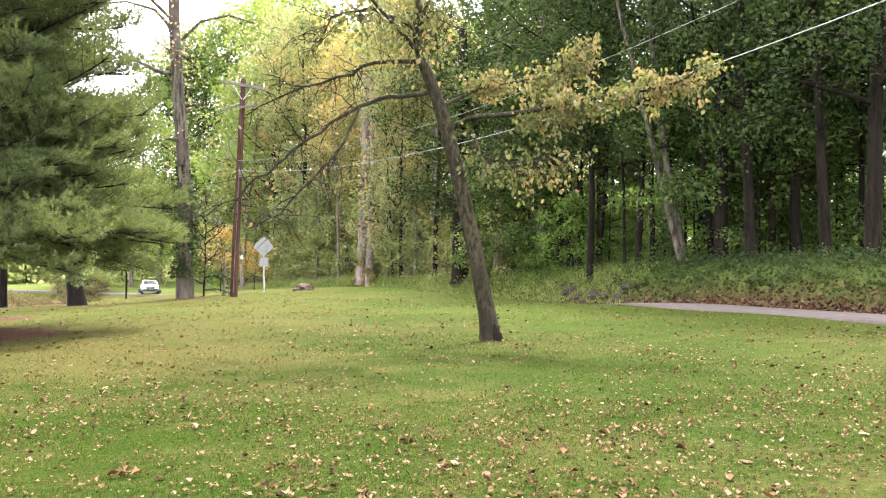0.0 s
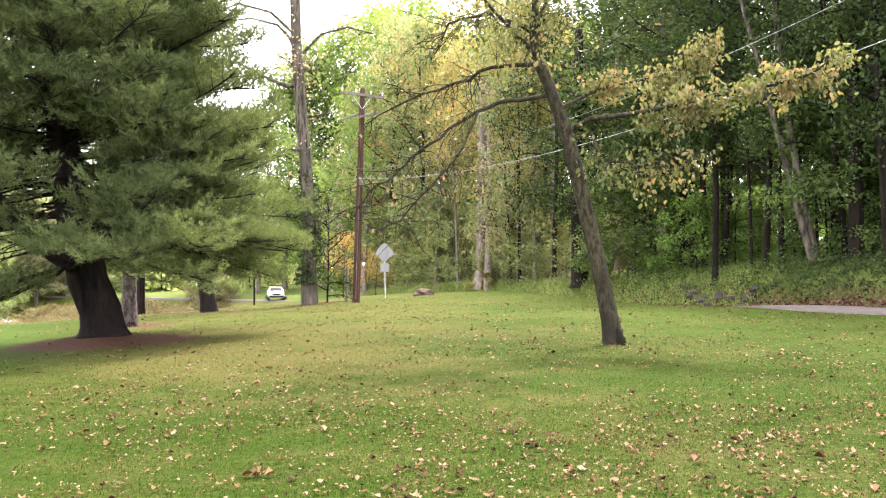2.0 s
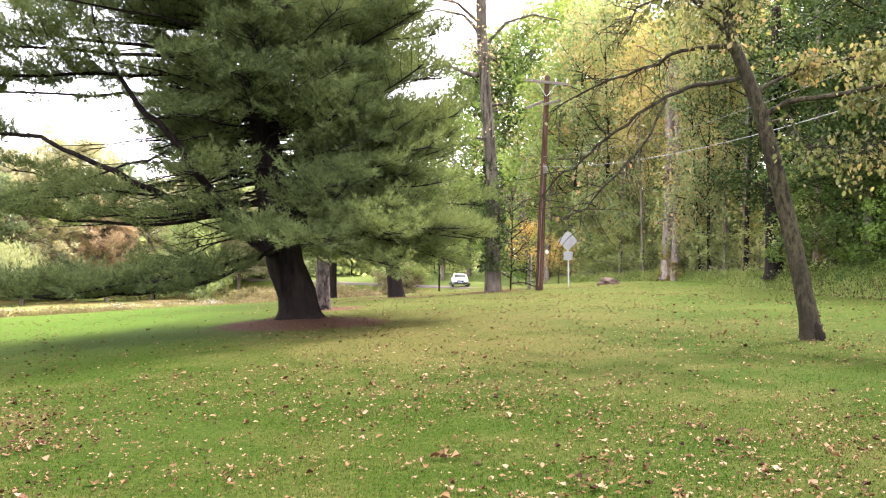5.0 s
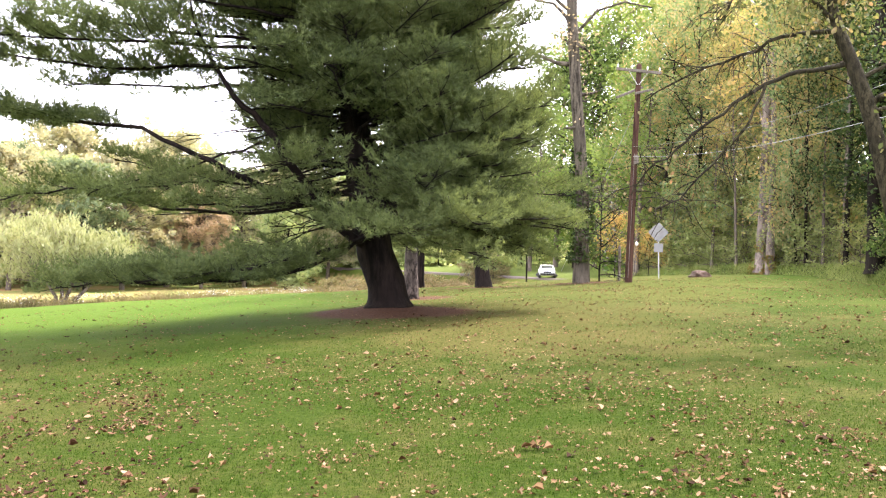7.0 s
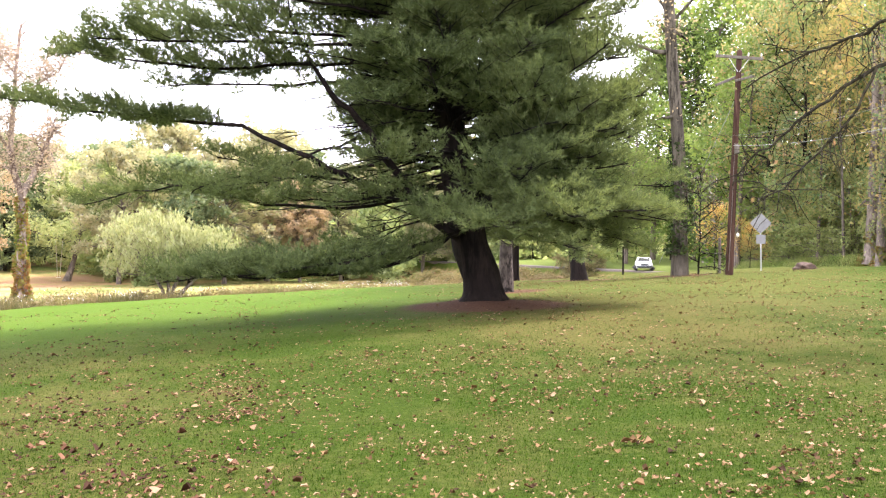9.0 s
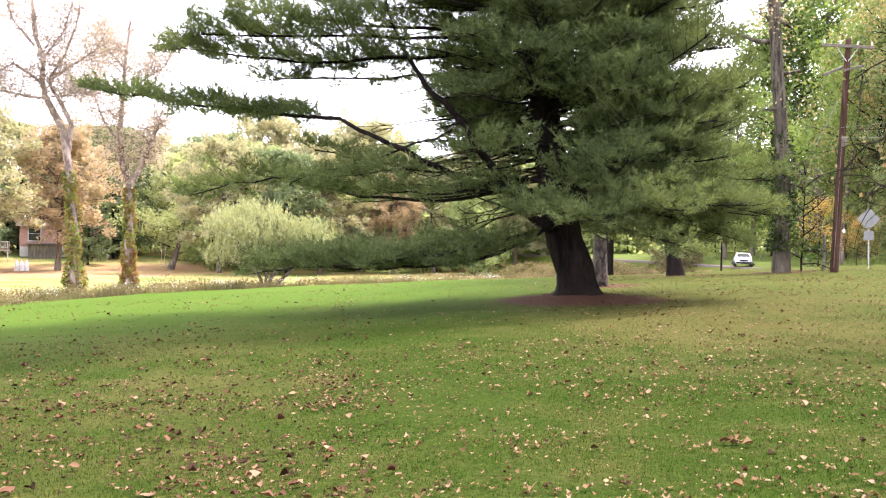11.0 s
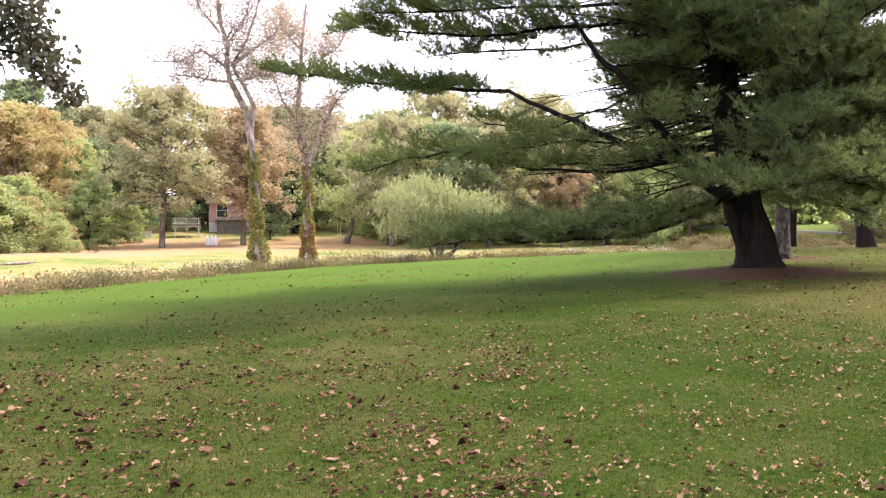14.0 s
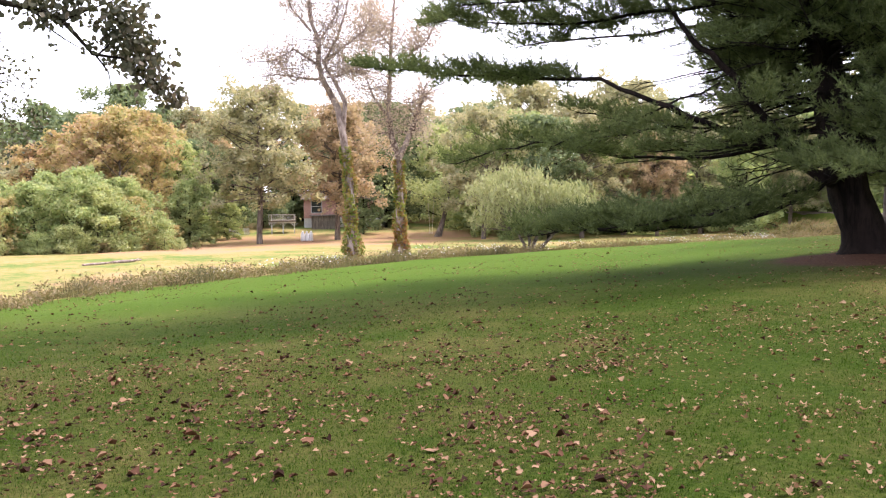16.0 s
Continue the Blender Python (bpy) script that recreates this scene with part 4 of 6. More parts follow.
for i in range(24):
    az, d = rng.uniform(0, 17), rng.uniform(64, 115)
    at = ground_at(az, d)
    if across(at.x, at.y) < 9.5:
        continue
    if az > 10 and d > 84:
        at = ground_at(az, d + 32)
    elif 2.0 < az < 7.6 and d < 80:
        at = ground_at(az, d + 18)
    placed((yellowing, pale, yellowing, thicket)[i % 4], at, rng.uniform(0, 360), rng.uniform(0.8, 1.3))
for i in range(40):
    az = rng.uniform(-30, -3)
    placed(bush, beyond_road(az, rng.uniform(50, 80)), rng.uniform(0, 360), rng.uniform(0.4, 1.1))

for i in range(64):
    az = rng.uniform(-3, 12)
    if 2.8 < az < 7.0 or -2 < az < 0:
        az += 4.4
    placed(thicket, beyond_road(az, rng.uniform(60, 78), 8), rng.uniform(0, 360), rng.uniform(0.4, 1.3))
for i in range(70):
    az = rng.uniform(-36, 14)
    placed(low_bush, beyond_road(az, rng.uniform(80, 122)), rng.uniform(0, 360), rng.uniform(1.1, 2.2), rng.uniform(1.4, 2.2))
for az, d, s in ((10.6, 84, 1.45), (8.4, 80, 1.35), (6.6, 82, 1.4), (4.0, 82, 1.35), (2.4, 84, 1.4), (0.2, 80, 1.35)):
    placed(yellowing, beyond_road(az, d, 8), az * 60, s, s * 0.8)
bramble = broadleaf(rng, 2.6, 0.03, 0.05, 1.7, 12, 1500, 0.14, M_GREY_BARK, M_EDGE, "pale sprawling bramble bush on the bank", "bush", clump=0.45, group="bushes of the wood")
set_at(bramble, beyond_road(3.0, 56, 6.8), 0)
for i in range(60):
    az = -4.5 + 15 * (i / 60)
    if 4.2 < az < 5.6 or -1.9 < az < -0.3:
        continue
    placed(bramble, beyond_road(az, rng.uniform(54, 62), rng.uniform(6.6, 8.5)), rng.uniform(0, 360), rng.uniform(0.6, 1.6))
whip = broadleaf(rng, 9, 0.06, 0.22, 3.0, 16, 4200, 0.17, M_DARK_SHADED_BARK, M_MIDWOOD, "thin understory tree with layered green leaves", clump=0.6, rise=0.4, group="trees of the wood")
set_at(whip, beyond_road(-6.2, 50), 0)
for i in range(38):
    az = rng.uniform(-32, -4)
    placed(whip, beyond_road(az, rng.uniform(44, 60), 7), rng.uniform(0, 360), rng.uniform(0.7, 1.7))
torch = broadleaf(rng, 7, 0.07, 0.4, 2.6, 18, 3400, 0.15, M_DARK_SHADED_BARK, M_FLAME, "small roadside tree with orange autumn leaves", clump=0.8, group="trees of the wood")
set_at(torch, ground_at(13.5, 64), 0, 0.62)
placed(torch, ground_at(11.5, 63), 20, 0.7)
placed(torch, beyond_road(14.4, 62), 0, 0.7)
placed(torch, beyond_road(10.4, 66), 90, 0.9)
placed(torch, beyond_road(12.0, 60, 7), 40, 0.7)
placed(torch, beyond_road(8.0, 74), 190, 1.1)
glow = broadleaf(rng, 19, 0.25, 0.12, 4.6, 24, 6500, 0.33, M_GREY_BARK, M_FRESH, "tall roadside tree with fresh light green leaves", clump=1.3, group="trees of the wood")
set_at(glow, ground_at(12.2, 84), 0)
for az, d, s in ((12.6, 120, 1.8), (10.9, 92, 1.5), (14.6, 118, 1.5), (10.2, 122, 1.95), (9.0, 96, 1.55), (13.6, 124, 1.7), (17.0, 120, 1.4), (18.6, 104, 1.0), (20.5, 110, 1.0)):
    placed(glow, ground_at(az, d), az * 40, s)
for az, d, s in ((7.6, 100, 1.45), (5.9, 104, 1.5), (3.9, 98, 1.4), (2.2, 104, 1.4), (0.6, 98, 1.4), (-1.2, 94, 1.4)):
    placed(glow, beyond_road(az, d, 14), az * 70, s)
for i in range(13):
    placed(glow, ground_at(-35 + 2.6 * i, rng.uniform(132, 150)), i * 50, rng.uniform(1.15, 1.4))
placed(fork, ground_at(15.8, 118), 632, 1.25)

# ---- left: far side of the brook ----
maple = broadleaf(rng, 19, 0.4, 0.29, 7.4, 60, 21000, 0.44, M_GREY_BARK, M_GOLD, "broad round tree with dull green-gold leaves", clump=1.05, rise=0.75, group="trees across the meadow")
amber = broadleaf(rng, 18, 0.4, 0.28, 6.6, 60, 19000, 0.44, M_GREY_BARK, M_ORANGE, "tree with amber autumn leaves", clump=1.0, rise=0.75, group="trees across the meadow")
deep = broadleaf(rng, 20, 0.4, 0.06, 6.8, 34, 13000, 0.54, M_DARK_SHADED_BARK, M_DEEP, "dark green full-crowned tree", clump=1.15, rise=0.7, group="trees across the meadow")
lush = broadleaf(rng, 16, 0.3, 0.05, 6.2, 34, 13000, 0.48, M_DARK_SHADED_BARK, M_BRIGHT, "light green leafy tree", clump=1.0, rise=0.7, group="trees across the meadow")
shrub = broadleaf(rng, 5.0, 0.1, 0.03, 3.2, 16, 4000, 0.3, M_DARK_SHADED_BARK, M_BRIGHT, "rounded light green thicket at the meadow's edge", "bush", clump=1.1, group="bushes across the meadow")
far_green = broadleaf(rng, 20, 0.4, 0.05, 7.0, 20, 2600, 1.1, M_DARK_SHADED_BARK, M_DEEP, "distant dark green woodland tree", clump=1.9, group="distant woods", lite=True)
far_gold = broadleaf(rng, 19, 0.4, 0.06, 6.8, 20, 2600, 1.1, M_GREY_BARK, M_GOLD, "distant woodland tree with dull gold leaves", clump=1.9, group="distant woods", lite=True)
far_shrub = broadleaf(rng, 5.5, 0.1, 0.03, 3.6, 14, 1100, 0.62, M_DARK_SHADED_BARK, M_BRIGHT, "distant light green thicket", "bush", clump=1.2, group="bushes across the meadow", lite=True)
set_at(far_green, ground_at(50, 190), 0)
set_at(far_gold, ground_at(40, 190), 0)
set_at(far_shrub, ground_at(29.5, 128), 0)
brush = broadleaf(rng, 2.2, 0.04, 0.03, 2.0, 14, 1500, 0.22, M_DARK_SHADED_BARK, M_WEED, "low brush of yellowing brambles beyond the lawn", "bush", clump=0.5, group="bushes across the meadow", lite=True)
set_at(brush, ground_at(25, 96), 0)
set_at(maple, ground_at(62.7, 121), 0)
set_at(amber, ground_at(58.0, 128), 0)
set_at(deep, ground_at(54.8, 158), 0)
set_at(lush, ground_at(51.5, 150), 0)
set_at(shrub, ground_at(71, 108), 0)
draped = broadleaf(rng, 8.5, 0.12, 0.02, 3.6, 30, 6000, 0.38, M_DARK_SHADED_BARK, M_BRIGHT, "vine-draped light green thicket tree at the meadow's edge", clump=0.75, rise=0.8, group="trees across the meadow")
upright = broadleaf(rng, 17, 0.3, 0.12, 4.4, 40, 12000, 0.42, M_GREY_BARK, M_AUTUMN, "upright tree with yellow and orange autumn leaves", clump=0.95, rise=0.8, group="trees across the meadow")
vine = broadleaf(rng, 8.5, 0.12, 0.02, 3.4, 30, 5200, 0.34, M_DARK_SHADED_BARK, M_AUTUMN, "yellowing vine-hung thicket tree at the meadow's edge", clump=0.6, rise=0.8, group="trees across the meadow")
set_at(vine, ground_at(69.9, 109), 0, 0.7)
for az, d, sc in ((71.2, 113, 0.5), (77.4, 112, 0.5)):
    placed(lush, ground_at(az, d), az * 30, sc)
set_at(draped, ground_at(73.2, 108), 0)
set_at(upright, ground_at(70.4, 122), 0)
for az, d, sc, w in ((75.2, 110, 0.85, 0.9), (74.2, 114, 1.0, 0.8), (71.9, 107, 0.8, 0.9), (70.6, 111, 0.9, 0.8), (69.4, 113, 0.75, 0.8), (68.4, 117, 0.8, 0.7), (76.8, 108, 1.0, 0.9), (72.4, 114, 1.05, 0.8), (67.8, 112, 0.45, 0.6), (78.4, 106, 0.8, 0.9)):
    placed(draped if int(az * 10) % 3 else vine, ground_at(az, d), az * 50, sc, w)
for az, d, sc, w in ((72.0, 124, 0.95, 0.95), (69.0, 126, 0.98, 0.85), (73.8, 130, 0.85, 0.9), (75.6, 128, 0.75, 0.9), (67.6, 138, 0.9, 0.8)):
    placed(upright, ground_at(az, d), az * 70, sc, w)
for proto, az, d, s in [(lush, 67.0, 120, 0.42), (lush, 67.4, 134, 0.85), (deep, 69.9, 150, 1.12), (deep, 71.3, 150, 0.9), (lush, 66.8, 118, 0.5), (maple, 78, 122, 0.6), (maple, 67.2, 165, 1.0), (amber, 66.0, 168, 0.98), (maple, 49, 122, 0.85), (lush, 47.5, 132, 1.05), (deep, 45, 115, 0.75), (maple, 46.2, 140, 1.1), (maple, 43, 120, 0.85), (maple, 40.5, 130, 1.05),
                        (amber, 38.5, 125, 0.7), (maple, 36, 130, 0.75), (lush, 33.5, 120, 0.8), (maple, 31, 125, 0.7), (deep, 56.4, 137, 0.45), (lush, 64.6, 133, 0.4), (deep, 57, 162, 1.0), (deep, 60, 165, 1.0), (deep, 62.5, 152, 0.75), (deep, 64.2, 146, 0.6), (deep, 55.0, 148, 0.7), (deep, 66.0, 150, 0.7), (deep, 53.0, 165, 0.9), (deep, 50.8, 160, 0.8), (deep, 60.6, 158, 0.5), (lush, 29, 130, 0.8), (amber, 26, 130, 0.8)]:
    placed(proto, ground_at(az, d), rng.uniform(0, 360), s)
for i in range(15):
    az = 66.5 + 13 * (i / 15)
    s = rng.uniform(0.25, 0.6)
    placed(shrub if i % 3 else brush, ground_at(az, rng.uniform(103, 108)), rng.uniform(0, 360), s, s * rng.uniform(0.8, 1.2))
for i in range(60):
    placed(brush, ground_at(rng.uniform(20.3, 31), rng.uniform(92, 101)), rng.uniform(0, 360), rng.uniform(0.5, 0.85))
for i in range(14):
    placed(far_shrub, ground_at(rng.uniform(14, 32), rng.uniform(124, 145)), rng.uniform(0, 360), rng.uniform(0.7, 1.4))
for i in range(44):
    az = rng.uniform(22, 50)
    placed(far_shrub, ground_at(az, rng.uniform(132, 160)), rng.uniform(0, 360), rng.uniform(0.9, 1.7))
for i in range(60):
    az, d = rng.uniform(14, 90), rng.uniform(175, 240)
    placed((far_green, far_gold)[i % 2], ground_at(az, d), rng.uniform(0, 360), rng.uniform(0.8, 1.1))


# ---- trees with a shape of their own ----
def shaped_tree(label, stems, bark_mat, leaf_mat, leaves, size, twigs, reach, sag, name="tree", seed=1, ivy=None, puff=0.25, ivy_mat=None):
    """A tree from the lines of its stems [(points, r0, r1)], with twigs and thin leaves."""
    r = np.random.default_rng(seed)
    ob = thing(name, (0, 0, 0), label, "tree")
    E = []
    for i, (pts, r0, r1) in enumerate(stems):
        pts = [Vector(p) for p in pts]
        T = Tubes()
        rad = taper(r0, r1, len(pts))
        if i == 0:
            pts[0].z -= 0.3
            pts.insert(1, pts[0].lerp(pts[1], 0.12))
            rad.insert(1, r0 * 1.15)
            rad[0] = r0 * 1.5
        T.add(pts, rad, 10 if r0 > 0.15 else 6)
        for j in range(twigs):
            f = r.uniform(0.45 if i == 0 else 0.2, 1)
            q = along(pts, min(f, 0.999))
            d = Vector((r.normal(), r.normal(), r.normal(0.25, 0.5)))
            sp = bent(r, q, d, reach * r.uniform(0.4, 1.1), 5, 0.22, sag)
            T.add(sp, taper(max(0.012, r1 * 0.7), 0.006, 6), 4)
            for k in range(4):
                s2 = bent(r, sp[r.integers(1, 6)], Vector(r.normal(0, 1, 3)) + Vector((0, 0, 0.3)), reach * r.uniform(0.2, 0.5), 3, 0.25, sag)
                T.add(s2, taper(0.012, 0.005, 4), 3)
                E += [tuple(e) for e in s2[1:]]
            E += [tuple(e) for e in sp[2:]]
        link_part("trunk" if i == 0 else "limb", T.mesh("limb", bark_mat), ob)
    if leaves:
        E = np.array(E)
        C = E[r.integers(0, len(E), leaves)] + r.normal(0, puff, (leaves, 3))
        V, F = leaf_quads(r, C, size)
        link_part("crown", mesh_of("crown", V, F, leaf_mat, False), ob)
    if ivy:
        n, z0, z1, rad, sz = ivy
        pts = [Vector(p) for p in stems[0][0]]
        zz = r.uniform(0, 1, n) ** 1.3
        C = []
        for f in zz:
            z = z0 + (z1 - z0) * f
            k = next((j for j in range(len(pts) - 1) if pts[j + 1].z >= z), len(pts) - 2)
            p = pts[k].lerp(pts[k + 1], (z - pts[k].z) / max(0.01, pts[k + 1].z - pts[k].z))
            a = r.uniform(0, 6.283)
            lump = 0.8 + 0.4 * math.sin(z * 2.1 + a * 2 + seed) * math.sin(z * 0.9 + seed) + 0.25 * max(0, math.sin(z * 1.3 + a + seed)) ** 3
            q = rad * lump * r.uniform(0.8, 1.15) * (1.1 - 0.45 * f)
            C.append((p.x + math.cos(a) * q, p.y + math.sin(a) * q, z))
        V, F = leaf_quads(r, np.array(C), sz)
        link_part("ivy", mesh_of("ivy", V, F, ivy_mat or M_IVY, False), ob, "climbing vine leaves")
    return ob


def grounded(pts):
    """The same line with its foot on the ground."""
    x, y, _ = pts[0]
    return [(x, y, float(height(x, y)))] + pts[1:]


shaped_tree("tall pale sycamore with bare spreading limbs and vine-wrapped stem", [
    (grounded([(-53.93, 34.8, -2.95), (-53.96, 34.75, -0.22), (-54.01, 34.68, 2.88), (-54.18, 34.41, 5.77), (-54.36, 34.13, 7.77), (-54.65, 33.66, 8.92), (-54.92, 33.23, 9.91), (-55.02, 33.06, 11.01), (-54.97, 33.15, 12.3),
               (-55.24, 32.69, 13.69), (-55.3, 32.59, 15.09), (-55.39, 32.44, 17.34), (-55.4, 32.3, 20)]), 0.34, 0.07),
    ([(-54.22, 34.35, 5.96), (-54.09, 34.55, 8.18), (-54.4, 34.06, 9.45), (-54.85, 33.35, 10.89), (-54.5, 34.2, 12.4), (-54.2, 34.9, 14.6), (-54.0, 35.2, 17)], 0.2, 0.04),
    ([(-55.03, 33.05, 10.74), (-55.84, 31.67, 11.8), (-56.45, 30.57, 10.99), (-57.3, 28.95, 10.86)], 0.12, 0.025),
    ([(-54.92, 33.23, 9.75), (-55.58, 32.12, 9.83), (-56.34, 30.78, 10.09), (-56.92, 29.69, 9.93)], 0.1, 0.025),
    ([(-54.85, 33.35, 10.89), (-54.15, 34.46, 11.88), (-53.36, 35.67, 12.98), (-52.9, 36.4, 14.5)], 0.12, 0.03),
    ([(-54.44, 34.01, 9.91), (-53.87, 34.88, 10.32), (-53.24, 35.84, 10.16)], 0.1, 0.03),
    ([(-54.97, 33.15, 12.3), (-54.2, 34.0, 14.0), (-53.9, 34.6, 16.5)], 0.1, 0.03),
    ([(-55.24, 32.69, 13.0), (-56.0, 31.6, 14.6), (-56.2, 31.2, 17)], 0.1, 0.03)],
    M_SYC_BARK, M_PALE, 15000, 0.15, 46, 2.6, 0.3, seed=3, ivy=(2500, -2.7, 5.2, 0.52, 0.27))
shaped_tree("forked sycamore with broken top, pale thin foliage and vine-wrapped stem", [
    (grounded([(-55.29, 39.88, -2.81), (-55.29, 39.88, -0.4), (-55.3, 39.86, 2.49), (-55.3, 39.86, 4.55), (-55.62, 39.42, 6.2), (-55.72, 39.29, 8.24), (-55.62, 39.43, 10.69), (-55.52, 39.57, 13.24), (-55.36, 39.78, 15.95)]), 0.38, 0.08),
    ([(-55.3, 39.86, 4.55), (-54.82, 40.52, 6.18), (-54.51, 40.93, 7.6), (-54.27, 41.24, 8.7), (-54.12, 41.45, 9.23)], 0.24, 0.1),
    ([(-55.7, 39.3, 7.5), (-56.3, 38.4, 9.0), (-56.7, 37.8, 11), (-56.7, 37.7, 13.5)], 0.12, 0.03),
    ([(-55.62, 39.43, 10.69), (-54.8, 40.6, 12.0), (-54.0, 41.7, 13.0), (-53.6, 42.2, 14.5)], 0.1, 0.03),
    ([(-55.5, 39.6, 12.5), (-56.1, 38.7, 13.8), (-56.3, 38.4, 15.8)], 0.09, 0.03)],
    M_SYC_BARK, M_PALE, 17000, 0.16, 46, 2.4, 0.2, seed=4, ivy=(2500, -2.6, 4.4, 0.5, 0.27), puff=0.4)


def from_foot(az, d, steps, wood=0):
    """A line that rises from the ground at (az, d), or at least so far past the road; steps: metres right, up."""
    g = beyond_road(az, d, wood) if wood else ground_at(az, d)
    R = Vector((math.cos(radians(az)), math.sin(radians(az)), 0))
    return [tuple(g + R * a + Vector((0, 0, z))) for a, z in steps]


# pale twin-stemmed tree at the wood's edge
shaped_tree("pale twin-stemmed tree leaning out from the wood's edge", [
    (from_foot(-14.49, 47, [(0.15, 0), (-0.1, 1.2), (-0.57, 3.6), (-1.15, 7.6), (-1.43, 10.5), (-1.63, 13), (-1.9, 20)]), 0.23, 0.1),
    (from_foot(-14.45, 46.6, [(-0.05, 0.3), (-0.45, 1.8), (-1.15, 4.8), (-2.0, 8.5), (-3.06, 12.8), (-3.9, 18)]), 0.19, 0.08)],
    M_SHAG_BARK, M_FOREST, 900, 0.25, 6, 2.5, 0.1, seed=8, puff=0.6)
# tall dead-limbed tree beside the road, vine at its foot
shaped_tree("tall rough-barked tree with bare broken limbs and vine at its foot", [
    (from_foot(*TRUNK_3, [(0, 0), (0.02, 2), (0.05, 4), (-0.15, 7), (-0.4, 10), (-0.6, 13), (-0.7, 17), (-0.8, 22)]), 0.38, 0.21),
    (from_foot(*TRUNK_3, [(-0.42, 10.6), (-1.3, 10.7), (-2.2, 11.1), (-3.4, 11.7), (-4.4, 11.6)]), 0.13, 0.03),
    (from_foot(*TRUNK_3, [(-0.45, 11.2), (-0.9, 11.8), (-1.4, 12.1)]), 0.07, 0.02),
    (from_foot(*TRUNK_3, [(-0.5, 12.0), (-0.9, 13.0), (-1.5, 13.6), (-2.8, 13.9), (-4.2, 13.6)]), 0.12, 0.03),
    (from_foot(*TRUNK_3, [(-0.5, 12), (0.6, 13.2), (1.9, 13.6), (3.2, 13.3)]), 0.1, 0.03),
    (from_foot(*TRUNK_3, [(-0.5, 13), (-1.8, 14.2), (-3.4, 14.6), (-4.4, 14.0)]), 0.1, 0.03)],
    M_SHAG_BARK, M_ORANGE, 900, 0.17, 9, 2.2, -0.1, seed=12, ivy=(1500, 1.1, 6.4, 0.66, 0.2), puff=0.35, ivy_mat=M_FOREST)
tangle = broadleaf(rng, 5.0, 0.05, 0.1, 1.7, 16, 800, 0.17, M_DARK_SHADED_BARK, M_OAK, "thin tangled shrub at the foot of a tall tree", "bush", clump=0.5)
set_at(tangle, ground_at(TRUNK_3[0] - 1.1, TRUNK_3[1] + 0.4), 20)
shaped_tree("pale-barked straight tree behind the pine", [(from_foot(*TRUNK_B, [(0, 0), (0, 2), (-0.1, 5), (0, 9), (0, 16)]), 0.27, 0.08)], M_MOTTLED, M_MIXED, 500, 0.25, 8, 2.2, 0.2, seed=41)
# vine-wrapped stems beyond the road
for k, (az, d, z1, r0) in enumerate([(0.55, 58, 5, 0.27), (-3.35, 58, 6, 0.25), (4.95, 56, 2.6, 0.5), (4.55, 57, 1.6, 0.3), (-6.0, 56, 3.0, 0.24)]):
    shaped_tree("vine-wrapped grey stem at the wood's edge", [(from_foot(az, d, [(0, 0), (0.05, 3), (0.1, 6), (0.2, 10), (0.1, 16)], 5.2 if az > 4 else 6.5), r0, r0 * 0.6)],
                M_ASH_BARK, M_MIXED, 700, 0.28, 8, 2.4, 0.2, seed=30 + k, ivy=(700, 0.1, z1, r0 * 1.7, 0.24), puff=0.5)


shaped_tree("stout dark-barked tree at the wood's edge, leafy above", [(from_foot(-1.08, 56, [(0, 0), (-0.1, 2.5), (-0.2, 5), (-0.1, 9), (0.1, 17)], 5.6), 0.55, 0.3)], M_DARK_SHADED_BARK, M_FOREST, 3500, 0.3, 16, 3.2, 0.1, seed=44, puff=0.7)
